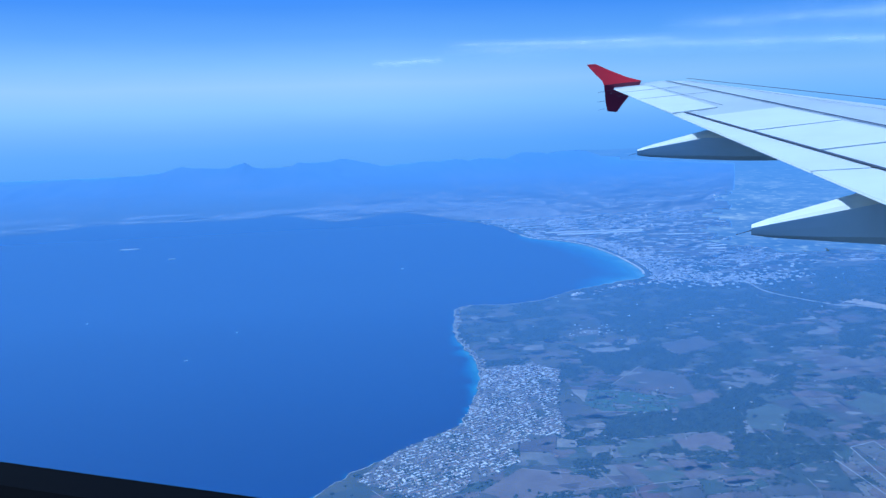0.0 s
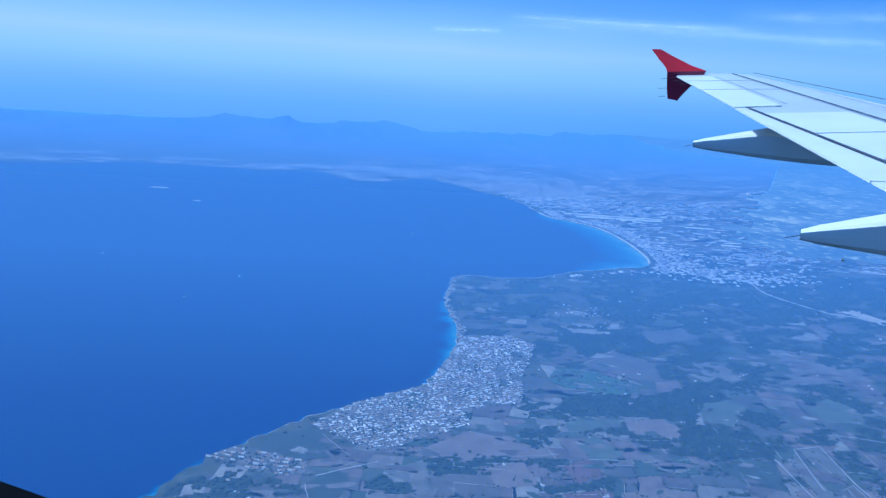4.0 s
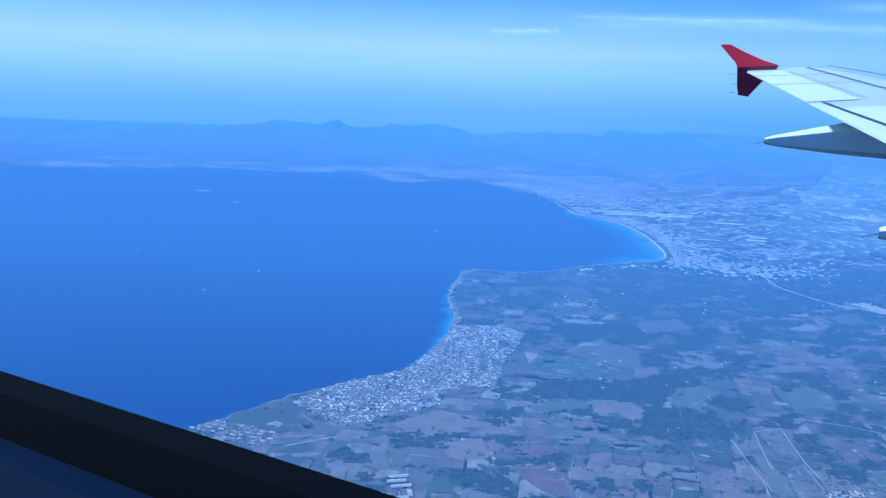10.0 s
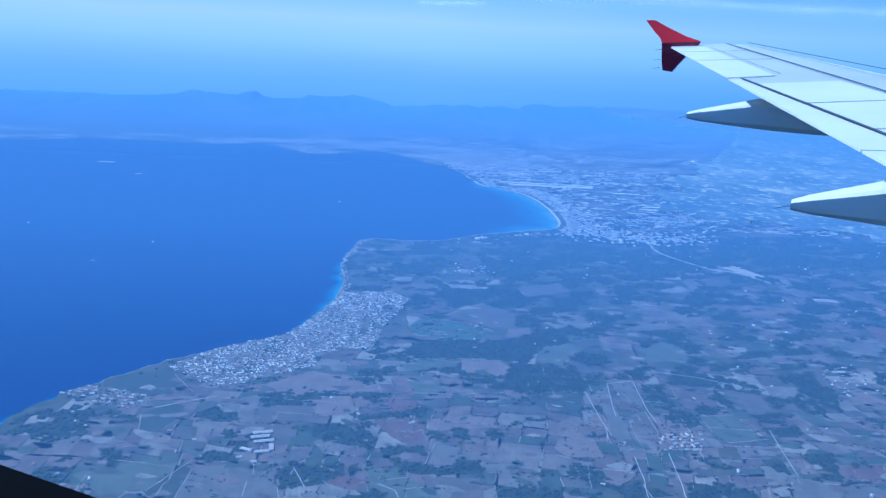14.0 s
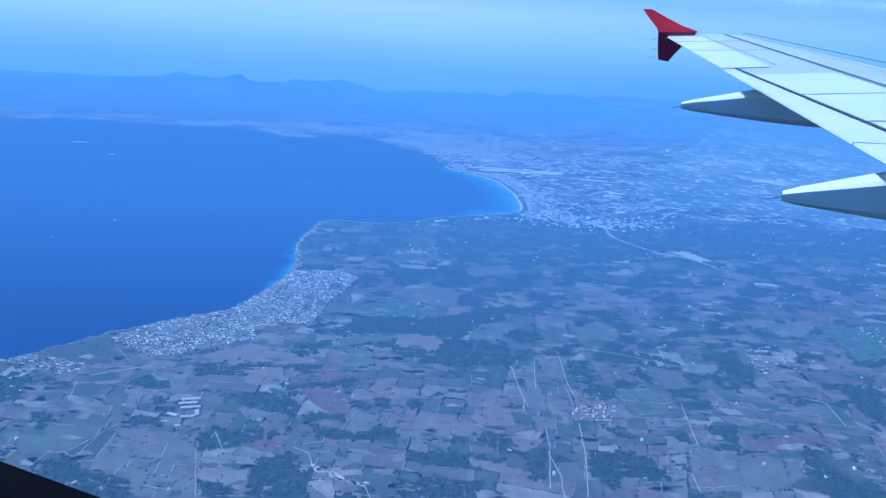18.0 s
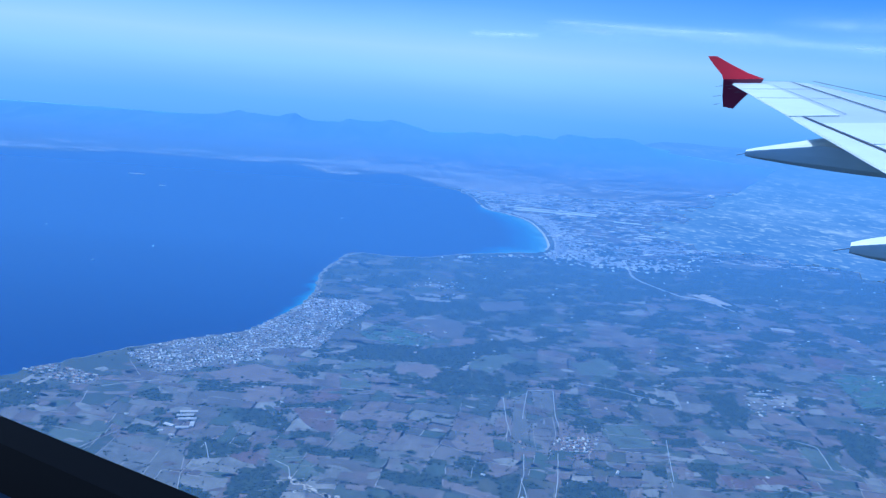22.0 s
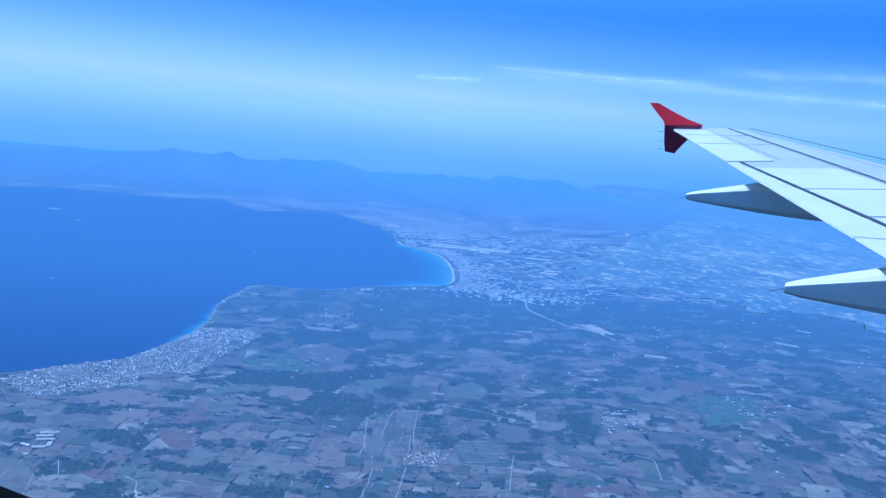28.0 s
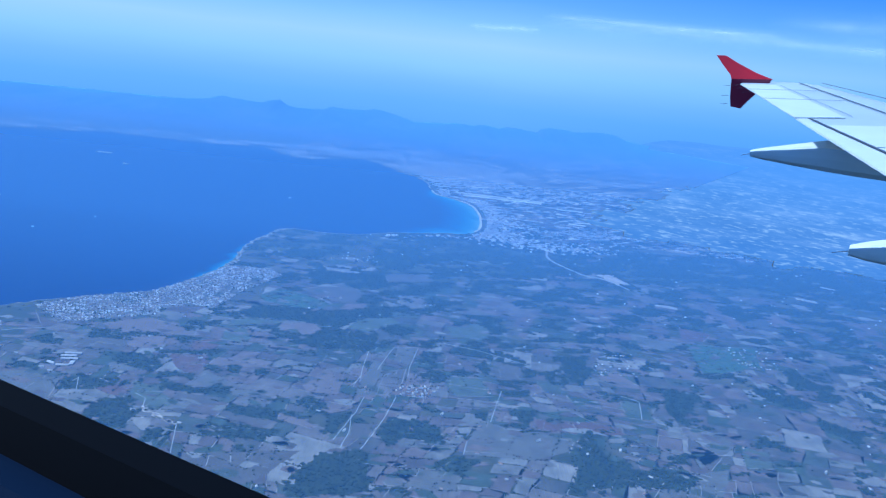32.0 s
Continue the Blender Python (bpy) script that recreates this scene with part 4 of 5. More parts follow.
plot("wood", (12.3, 53.2), (13.9, 51.9), (14.6, 50.7), (12.8, 50.2), (11.6, 51.4))
plot("pink", (15.2, 52.9), (17.1, 53.9), (16.7, 51.2), (14.9, 49.8), (13.9, 50.2))
plot("tan", (17.5, 65.6), (18.9, 67), (18, 61.3), (18.7, 59.6), (18.4, 54.6), (16.4, 54.1), (16.7, 59.5))
plot("tan", (19.4, 67.9), (21.7, 68.3), (21.2, 63.5), (20.6, 62.3), (19.2, 63.2))
plot("brown", (19.2, 60.8), (20.8, 61.7), (20.6, 57.7), (18.8, 57.4))
plot("wood", (16.2, 62.7), (16.8, 63), (17, 61.2), (16.2, 61.2))
plot("wood", (17.6, 69.8), (19.2, 70.2), (18, 67), (17, 67.2))
plot("wood", (20.3, 70), (21.8, 70.1), (21.5, 68.6), (20.3, 68.5))
plot("wood", (11.1, 71.5), (16.6, 72.7), (16.9, 66.9), (16.1, 65.5), (8.5, 66.4), (9.9, 70.7))
plot("scrub", (10.6, 65.2), (16.1, 65.5), (14.8, 60.5), (11.8, 61.5))
plot("pink", (15.3, 60.6), (17, 61.2), (16.6, 57.9), (15.2, 56.8))
plot("wood", (15.6, 49.8), (16.5, 50.7), (15.8, 46), (14.2, 45.9))
plot("brown", (17, 48.3), (19.2, 48.7), (18.6, 46), (17, 45.6))
plot("green", (18.3, 54.2), (20.2, 54.3), (19.6, 50.8), (17.6, 50.8))
plot("wood", (22.4, 67.3), (24.4, 67.4), (23, 62.2), (21.4, 62.1))
plot("olive", (14.1, 76.7), (17.5, 78.2), (19.1, 76.2), (17.5, 74.4), (15.3, 71.6), (13, 72.8))
plot("wood", (1.6, 77.8), (7.8, 77.3), (13.1, 80.2), (17.3, 81.5), (18.1, 78.2), (14.7, 76.7), (12, 72.1), (7.7, 73.3), (1.7, 73.1), (-0.7, 74.5))
plot("turf", (0.2, 81.7), (2, 85.6), (5.4, 84.3), (9.3, 81.1), (8.8, 78.3), (5.3, 78.5), (1.5, 79.6))
plot("brown", (4.8, 86.3), (9.9, 91.3), (13.5, 87.2), (12.7, 82), (9.4, 82.7), (6.8, 84.4))
plot("pale", (16, 84.9), (19, 83.6), (17.4, 82.5))
plot("brown", (15, 98.2), (21.6, 100.5), (22.6, 96.6), (16, 94))
plot("olive", (24.9, 76.7), (28.8, 79.2), (30.6, 76.3), (29.1, 73.2), (25.4, 73.4))
plot("tan", (26, 84.3), (30.1, 86.4), (31.4, 83.2), (26.2, 81.9))
plot("wood", (26.6, 71.2), (32.1, 69.3), (34.4, 66.7), (33, 65.5), (29.5, 67.1), (25, 67.5))
plot("brown", (30, 66.7), (34, 65.7), (32, 61.5), (30.4, 61.4), (29.7, 64))
plot("wood", (27.4, 64.9), (29.3, 66.4), (30, 63.5), (28.8, 63.1))
plot("wood", (23.8, 64.1), (24.1, 62.2), (25.4, 61.1), (24.4, 59.3), (22, 60.4))
plot("pink", (21.1, 60.9), (23.6, 60.4), (23.4, 57.7), (20.7, 57))
plot("olive", (25.4, 61.1), (28.7, 61.3), (29.7, 56.9), (25.9, 56.2), (25, 58.8))
plot("pink", (29.8, 54.4), (32, 54.5), (30.9, 51.6), (29.3, 51.6))
plot("wood", (28.1, 53.4), (29.3, 53.4), (28.8, 51.6), (27.8, 52))
plot("brown", (39.6, 71.4), (43.7, 73.2), (41.4, 67.8), (39.2, 67.7))
plot("wood", (33.5, 65.3), (35.6, 64.8), (39.6, 68.4), (41.4, 67.1), (40.6, 64.4), (37.7, 61.8), (36, 61.7), (35.3, 64.1))
plot("pink", (40.7, 65.7), (44.1, 66.6), (46.1, 62.8), (43.2, 62.7))
plot("wood", (31, 54.9), (33.8, 54.5), (32.8, 51.3), (31.4, 52.6))
plot("red", (33.4, 52.6), (36.9, 52.8), (37.1, 50.5), (33.5, 50.8))
plot("tan", (28.2, 51.1), (31.9, 50.4), (36.2, 49.6), (37.1, 48), (32.8, 44.9), (26.7, 44.6), (27, 47))
plot("pink", (25.2, 49.3), (26.3, 49.8), (26, 47.7), (25.7, 47), (24.6, 46.9))
plot("wood", (22.6, 50.1), (24.9, 48.9), (25.2, 46.2), (23.5, 46.2), (22.2, 47.6))
plot("tan", (20.9, 46.1), (25.3, 46.6), (26.1, 45.8), (21.4, 44.8))
plot("wood", (20.1, 50), (22.3, 50.1), (22.1, 47.2), (20.5, 44.6), (19.3, 46.8))
plot("wood", (38.1, 51.4), (40.6, 52.4), (38.6, 49.7), (39, 47.3), (41.2, 45.8), (40.1, 44.2), (36.2, 44.1), (35.8, 47.2))
plot("pale", (39.8, 50.2), (41.5, 50.7), (41.2, 49.8), (39.8, 49.3))
plot("olive", (43.1, 59.5), (44.7, 58.7), (44.2, 56), (41.9, 56.4))
plot("brown", (47.9, 60.5), (49.1, 57.8), (46.3, 55), (45.1, 56))
plot("green", (33.8, 54.5), (37.1, 55.2), (39.1, 53.3), (33.5, 52.9))
plot("pale", (66.4, 64.3), (68.4, 62.5), (68.1, 61.2), (66.1, 60.9))
plot("wood", (48.1, 61.7), (51.2, 60.9), (47.9, 55.5), (47.1, 57.8))
plot("red", (56.3, 85.9), (60.3, 84.5), (58.1, 80.9), (55.4, 81.4))
plot("turf", (55.3, 79.4), (64.4, 80), (62.5, 73.1), (54.4, 68.5))
plot("wood", (64.8, 73.5), (67.3, 70.5), (68.2, 67.5), (64, 66.9))
plot("wood", (38.2, 69.9), (41.7, 71.4), (39, 61.8), (37.2, 62.9))
plot("tan", (49.1, 80.2), (55.3, 79.4), (51.9, 75.8), (48.8, 77.2))
plot("brown", (54.4, 58.7), (58.5, 56.8), (56, 54.3), (52.6, 56.1))
plot("wood", (64.3, 64), (63.1, 59.9), (66.4, 56.6), (64.6, 54), (62.2, 57.3))
plot("red", (34.3, 52.2), (39.8, 53.6), (41.7, 51.3), (33.9, 50.4))
track(0.13, (17.3, 53.9), (17, 50.7), (15.8, 44.9))
track(0.12, (16.7, 49.9), (16.9, 46.7), (16.6, 43.7))
track(0.14, (20.3, 54.5), (19.6, 50), (18.9, 46.4), (18.2, 43.8))
track(0.12, (30.6, 58.5), (29.8, 54.4), (29.2, 51.1))
track(0.13, (16.4, 65.8), (16.3, 60.6), (16.5, 57.3))
track(0.12, (17.8, 60.7), (19, 67.6), (21.7, 68.3), (21.1, 62.3), (21.1, 59.7))
track(0.16, (43, 60.3), (44.7, 59.3), (44.4, 57), (44, 55))
track(0.12, (-8.9, 52), (-7.8, 49.5))
track(0.2, (-21.5, 61.4), (-19, 62.7), (-16.9, 63.7))
track(0.13, (-2.7, 49.9), (-1.5, 49.1), (-1.1, 47.6))
track(0.12, (27, 47), (26.7, 44.6))
track(0.14, (24.6, 70.6), (28.5, 69.4), (34, 66.4))
plot("tan", (-1.2, 45), (0.5, 43.3), (0.4, 41.6), (-1.1, 41.9))
plot("wood", (0.7, 42.3), (1.2, 44.3), (2.8, 43.6), (2.8, 41.5), (0.7, 41.5))
plot("brown", (47.6, 52.3), (49.6, 48.7), (47.8, 46.1), (46.8, 49.5))
plot("wood", (25.7, 44.5), (28.1, 43.8), (27, 41.9), (24.1, 41.9))
plot("wood", (40.3, 45.2), (46.3, 44.5), (44.7, 42.2), (38.5, 42.1))
plot("tan", (20.5, 39.3), (22.6, 41.8), (26.6, 41.3), (26.1, 38.9), (21, 38.4))
plot("brown", (5.5, 37.2), (4.8, 40.4), (13.5, 42.6), (11.2, 37.5), (9.2, 35.8))
plot("wood", (13.2, 37.9), (15.3, 42.5), (18.7, 44), (19.9, 37.6), (14, 35.8))
plot("tan", (46.9, 49.1), (51.4, 53.3), (51.7, 51.2), (46.9, 46.2))
plot("olive", (52.2, 51.3), (54.6, 50.8), (53.8, 47.6), (51.2, 47.1))
plot("tan", (43.3, 43.7), (49.6, 46.7), (47.4, 41.8), (41.6, 40.8))
plot("wood", (35.9, 46.8), (39.8, 46.7), (39.7, 42.2), (35.4, 40.5))
track(0.13, (2.7, 45.1), (4, 40.2))
highway(0.45, (37.2, 132.6), (42.5, 127), (42.4, 121.3), (43.3, 117.1), (47.2, 110.1), (50.1, 108.8), (53.5, 103.4))
runway(1.0, (25.5, 187.2), (49.0, 184.6))
runway(1.5, (27.5, 183.6), (48.0, 182.2))
runway(1.1, (51.0, 175.9), (57.5, 174.9))

# ---- settlements ----
TOWN = [(-22.8, 69.9), (-17.2, 65.2), (-13.0, 68.0), (-9.0, 70.7), (-9.4, 74.0), (-3.6, 75.4), (-1.8, 84.0), (1.0, 92.0), (-1.5, 94.6), (-7.2, 95.0), (-8.3, 90.5), (-10.4, 85.2),
        (-12.4, 79.6), (-16.0, 76.9), (-19.5, 74.6)]
HAMLET = [(-30.2, 63.9), (-24.5, 61.3), (-21.6, 61.5), (-22.6, 63.6), (-26.5, 65.2), (-28.6, 65.4)]
SETTLED = [TOWN, HAMLET]


def houses(poly, turn, pitch, lane, size, keep, seed):
    """Rows of small houses along parallel lanes inside an outline."""
    r = np.random.default_rng(seed)
    p = np.array(poly)
    cx, cy = p.mean(0)
    reach = np.hypot(*(p - (cx, cy)).T).max() + 1
    c, s = math.cos(turn), math.sin(turn)
    rows = []
    for i, v in enumerate(np.arange(-reach, reach, lane)):
        for u in np.arange(-reach, reach, pitch):
            bend = 0.5 * noise.noise((u * 0.16, v * 0.16, seed))
            uu, vv = u + r.uniform(-0.3, 0.3) * pitch, v + bend + r.uniform(-0.18, 0.18) * lane
            if r.random() > keep or noise.noise((uu * 0.35, vv * 0.35, 4.0 + seed)) > 0.42:
                continue
            k = size * r.uniform(0.6, 1.35)
            rows.append((cx + uu * c - vv * s, cy + uu * s + vv * c, GROUND, k * r.uniform(1.0, 2.5), k, min(0.12, k * r.uniform(0.35, 0.75)), turn + r.choice([0, 0, 0, math.pi / 2]) + r.normal(0, 0.08)))
    rows = np.array(rows)
    return rows[inside(poly, rows[:, :2])]


M_PAVED = speckled("dusty_paving", (0.08, 0.08, 0.065), (0.17, 0.155, 0.13), 1.1, 0.9, c3=(0.055, 0.065, 0.04), bump=0.2)
for poly, label in ((TOWN, "dusty paved streets and yards of the town"), (HAMLET, "dusty lanes and gardens of the hamlet")):
    tagged(new("town_ground", fill("town_ground", ragged(poly, 0.3, 0.6), GROUND + 0.028, [M_PAVED], 0.03)), label, "town ground", kind="structure")
town_rows = np.vstack([houses([q for q in TOWN], radians(24), 0.34, 0.43, 0.155, 0.90, 3)])
# an open green strip and a sports ground among the houses
for gap_ground in ([(-5.1, 79.3), (-4.2, 79.1), (-3.9, 84.6), (-4.9, 84.5)], [(-2.9, 86.6), (-1.0, 86.9), (-0.5, 89.4), (-2.4, 89.3)]):
    town_rows = town_rows[~inside(gap_ground, town_rows[:, :2])]
tagged(new("town_houses", boxes("town_houses", town_rows, [M_WALL, M_TILE], 0.16)), "dense pale houses of a seaside town", "houses", kind="stuff")


def house_model(w, d, h, roof_mat):
    """One small house: rendered walls and a low ridged roof with eaves."""
    b = tagged(new("house"), "small pale rendered house with low tiled roof", "house", "scattered houses")
    x, y = w / 2, d / 2
    part("wall", mesh_from("wall", [(-x, -y, 0), (x, -y, 0), (x, y, 0), (-x, y, 0), (-x, -y, h), (x, -y, h), (x, y, h), (-x, y, h), (-x, 0, h + 0.3 * d), (x, 0, h + 0.3 * d)],
                           [(0, 1, 5, 4), (1, 2, 6, 9, 5), (2, 3, 7, 6), (3, 0, 4, 8, 7)], [M_PLASTER]), b)
    o = 0.012
    part("roof", mesh_from("roof", [(-x - o, -y - o, h - 0.004), (x + o, -y - o, h - 0.004), (x + o, 0, h + 0.3 * d + 0.006), (-x - o, 0, h + 0.3 * d + 0.006), (x + o, y + o, h - 0.004), (-x - o, y + o, h - 0.004),
                                    (-x - o, -y - o, h + 0.006), (x + o, -y - o, h + 0.006), (x + o, 0, h + 0.3 * d + 0.018), (-x - o, 0, h + 0.3 * d + 0.018), (x + o, y + o, h + 0.006), (-x - o, y + o, h + 0.006)],
                           [(6, 7, 8, 9), (9, 8, 10, 11), (0, 3, 2, 1), (3, 5, 4, 2), (0, 1, 7, 6), (4, 5, 11, 10), (1, 2, 8, 7), (2, 4, 10, 8), (3, 0, 6, 9), (5, 3, 9, 11)], [roof_mat]), b)
    return b


M_PLASTER = speckled("white_plaster", (0.66, 0.63, 0.57), (0.78, 0.76, 0.71), 3.0, 0.85, bump=0.1, dist=0.01)
M_CLAY = speckled("clay_tiles", (0.30, 0.19, 0.13), (0.42, 0.28, 0.20), 4.0, 0.85, bump=0.3, dist=0.01)
M_PALE_TILE = speckled("weathered_tiles", (0.46, 0.42, 0.36), (0.60, 0.56, 0.50), 4.0, 0.85, bump=0.3, dist=0.01)
HOUSE_KINDS = []


def place_houses(rows):
    """Single houses of a few sizes, each a thing of its own."""
    for i, (x, y, z, w, dd, h, a) in enumerate(rows):
        m = pose(x, y, z, 0, 0, math.degrees(a))
        if len(HOUSE_KINDS) < 6:
            k = len(HOUSE_KINDS)
            b = house_model(0.20 + 0.05 * k, 0.15 + 0.012 * k, 0.07 + 0.006 * (k % 3), (M_CLAY, M_PALE_TILE)[k % 2])
            b.matrix_world = m
            HOUSE_KINDS.append(b)
        else:
            copy_thing(HOUSE_KINDS[i % 6], m)


place_houses(houses(HAMLET, radians(-12), 0.42, 0.55, 0.19, 0.75, 5)[:150])
# apartment blocks along the upper edge of the town
blocks = []
for k in range(46):
    x, y = rng.uniform(-9, 0.5), rng.uniform(88, 94.5)
    blocks.append((x, y, GROUND, rng.uniform(0.35, 0.8), 0.2, rng.uniform(0.09, 0.14), radians(rng.choice([10, 100])) + rng.normal(0, 0.15)))
blocks = np.array(blocks)
blocks = blocks[inside(TOWN, blocks[:, :2])]
tagged(new("apartment_blocks", boxes("apartment_blocks", blocks, [M_WALL, M_SHED])), "pale flat-roofed apartment blocks near the cape", "apartment blocks", kind="stuff")


AIRFIELD = [(24, 189), (24, 180), (50, 171), (68, 170), (68, 177), (51, 180), (50, 188)]


def scattered(n, spots, size, seed, tall=0.6, longer=1.0):
    """Loose buildings round centres (x, y, reach across, reach along, share)."""
    r = np.random.default_rng(seed)
    share = np.array([s[4] for s in spots], float)
    pick = r.choice(len(spots), n, p=share / share.sum())
    rows = []
    for k in pick:
        x, y, a, b, _ = spots[k]
        w = size * r.uniform(0.5, 1.7)
        rows.append((x + r.normal(0, a), y + r.normal(0, b), GROUND, w * r.uniform(0.8, 2.0) * longer, w / longer ** 0.5, min(0.14, w * r.uniform(0.3, tall)), radians(8) + (r.choice([0, math.pi / 2]) if longer == 1.0 else 0) + r.normal(0, 0.25)))
    rows = np.array(rows)
    ok = np.ones(len(rows), bool)
    for shift in ((1.3, 0), (-1.3, 0), (0, 2.4), (0, -0.6)):
        ok &= inside(land_outline, rows[:, :2] + np.array(shift))
    return rows[ok & ~inside(AIRFIELD, rows[:, :2])]


# coastal resorts and the city round the bay
bay = []
for i in range(0, len(shore_beach) - 1):
    x, y = shore_beach[i]
    if x < -60:
        break
    bay.append((x + 2.6, y + 1.0, 1.9, 1.4, 1.0 if y < 200 else 1.6))
resort = scattered(1250, [(x, y, a, b, s) for x, y, a, b, s in bay if y < 190], 0.34, 7)
tagged(new("resort_buildings", boxes("resort_buildings", resort, [M_WALL, M_SHED])), "pale hotels and flats behind the beach", "buildings", kind="stuff")
arenal = scattered(650, [(34, 133, 4.5, 2.6, 3), (43, 129.5, 5, 2.2, 2), (36, 145, 3, 6, 2), (50, 131, 6, 3, 1)], 0.36, 8)
tagged(new("resort_buildings", boxes("resort_buildings", arenal, [M_WALL, M_SHED])), "pale resort buildings at the end of the beach", "buildings", kind="stuff")
city = scattered(5600, [(x + 8, y + 5, 9, 6, s) for x, y, a, b, s in bay if y > 190] + [(30, 225, 14, 12, 14), (5, 250, 16, 8, 8), (-20, 246, 12, 6, 5)], 0.52, 9, 0.6, 2.0)
tagged(new("city_buildings", boxes("city_buildings", city, [M_WALL, M_SHED])), "hazy pale city blocks round the bay", "buildings", kind="stuff")
coast_villages = scattered(620, [(-40, 246, 3, 1.3, 3), (-67, 245, 3, 1.2, 3), (-94, 245, 4, 1.2, 3), (-110, 238, 4, 1.5, 3), (-128, 240, 4, 2, 3), (-80, 257, 5, 2, 1), (-118, 262, 5, 2, 2), (-14, 236, 4, 1.2, 3)], 0.8, 10, 0.6, 4.0)
tagged(new("city_buildings", boxes("city_buildings", coast_villages, [M_WALL, M_SHED])), "hazy pale villages on the far shore", "buildings", kind="stuff")
plain_spots = [(float(rng.uniform(28, 120)), float(rng.uniform(140, 330)), 5.0, 3.0, 1.0) for _ in range(70)]
plain = scattered(2600, plain_spots, 0.36, 12, 0.6, 2.4)
tagged(new("farm_buildings", boxes("farm_buildings", plain, [M_WALL, M_SHED])), "scattered pale farms and works on the plain", "buildings", kind="stuff")
# the airport's halls beside the runways
airport = scattered(90, [(48, 190, 5, 1.2, 3), (38, 191, 4, 1.0, 2)], 0.9, 13)
tagged(new("airport_halls", boxes("airport_halls", airport, [M_WALL, M_SHED])), "white airport halls beside the runways", "airport buildings", kind="stuff")
# villages in the fields
place_houses(houses([(20.7, 57.8), (24.2, 57.6), (23.6, 54.8), (19.8, 54.9)], 0.1, 0.42, 0.5, 0.2, 0.8, 57))
for name, poly, turn, label in (("village_houses", [(60.5, 79.6), (67.6, 80.3), (65.0, 72.6), (59.0, 72.0)], 0.4, "white village houses beside green gardens"),
                                ("village_houses", [(5.3, 103), (13.6, 104.8), (13.6, 110), (6.3, 106.5)], 0.3, "loose pale houses in the scrub"),
                                ("village_houses", [(42.5, 72.5), (46, 72.5), (46.8, 66), (41, 66)], 0.3, "loose pale houses in the fields")):
    tagged(new(name, boxes(name, houses(poly, turn, 0.6, 0.8, 0.13, 0.5, int(poly[0][1])), [M_WALL, M_TILE], 0.15)), label, "houses", kind="stuff")
capes = scattered(260, [(0, 122.6, 2.5, 0.4, 1), (6, 122.9, 2, 0.5, 1), (12, 126, 2, 0.8, 2), (18, 129.5, 2.5, 0.8, 3), (24, 131.6, 2.5, 0.9, 3)], 0.28, 15)
tagged(new("shore_villas", boxes("shore_villas", capes, [M_WALL, M_TILE], 0.12)), "pale villas along the cliff top", "houses", kind="stuff")
lone = []
for _ in range(330):
    x, y = rng.uniform(-30, 130), rng.uniform(34, 130)
    k = rng.uniform(0.1, 0.22)
    lone.append((x, y, GROUND, k * rng.uniform(1, 2), k, k * 0.6, rng.uniform(0, 3.1)))
lone = np.array(lone)
lone = lone[inside(land_outline, lone[:, :2])]
lone = lone[np.argsort(np.hypot(lone[:, 0] - 15, lone[:, 1] - 30))]
place_houses(lone[:70])
lone = lone[70:]
tagged(new("farmhouses", boxes("farmhouses", lone, [M_WALL, M_TILE], 0.15)), "single pale farmhouses among the plots", "houses", kind="stuff")


def shed(x, y, length, deep, turn):
    """A long farm hall with a low pitched roof."""
    h = tagged(new("farm_shed"), "long white farm shed with pale roof", "shed", "farm sheds")
    h.matrix_world = pose(x, y, GROUND, 0, 0, turn)
    w, d, e = length / 2, deep / 2, 0.12
    walls = mesh_from("wall", [(-w, -d, 0), (w, -d, 0), (w, d, 0), (-w, d, 0), (-w, -d, e), (w, -d, e), (w, d, e), (-w, d, e), (-w, 0, e + 0.06), (w, 0, e + 0.06)],
                      [(0, 1, 5, 4), (1, 2, 6, 9, 5), (2, 3, 7, 6), (3, 0, 4, 8, 7)], [M_WALL])
    part("wall", walls, h)
    o, q = 0.03, 0.012
    roof = mesh_from("roof", [(-w - o, -d - o, e - 0.01), (w + o, -d - o, e - 0.01), (w + o, 0, e + 0.065), (-w - o, 0, e + 0.065), (w + o, d + o, e - 0.01), (-w - o, d + o, e - 0.01),
                              (-w - o, -d - o, e - 0.01 + q), (w + o, -d - o, e - 0.01 + q), (w + o, 0, e + 0.065 + q), (-w - o, 0, e + 0.065 + q), (w + o, d + o, e - 0.01 + q), (-w - o, d + o, e - 0.01 + q)],
                     [(6, 7, 8, 9), (9, 8, 10, 11), (0, 3, 2, 1), (3, 5, 4, 2), (0, 1, 7, 6), (4, 5, 11, 10), (1, 2, 8, 7), (2, 4, 10, 8), (3, 0, 6, 9), (5, 3, 9, 11)], [M_SHED])
    part("roof", roof, h)


for x, y, n, d, a in ((-11.9, 57.2, 1.5, 0.36, 12), (-12.0, 56.5, 1.4, 0.36, 12), (-11.6, 55.8, 1.5, 0.36, 12), (-12.7, 54.5, 0.9, 0.3, -24), (-11.5, 54.2, 1.1, 0.3, 10), (-10.9, 54.9, 0.3, 0.9, 10),
                      (71.0, 137.5, 2.6, 0.8, -8), (69.0, 138.2, 1.8, 0.7, 10), (57.0, 95.7, 2.4, 0.6, -8), (84.0, 107.9, 2.2, 0.6, -20), (92.0, 118.0, 2.4, 0.6, -30), (44.4, 71.2, 1.2, 0.4, 0)):
    shed(x, y, n, d, a)


YARDS = []


def yard(label, *pts):
    tagged(new("yard", fill("yard", ragged(list(pts), 0.25, 0.6), GROUND + 0.042, [M_ROCK], 0.03)), label, "yard", kind="structure")
    YARDS.append(list(pts))


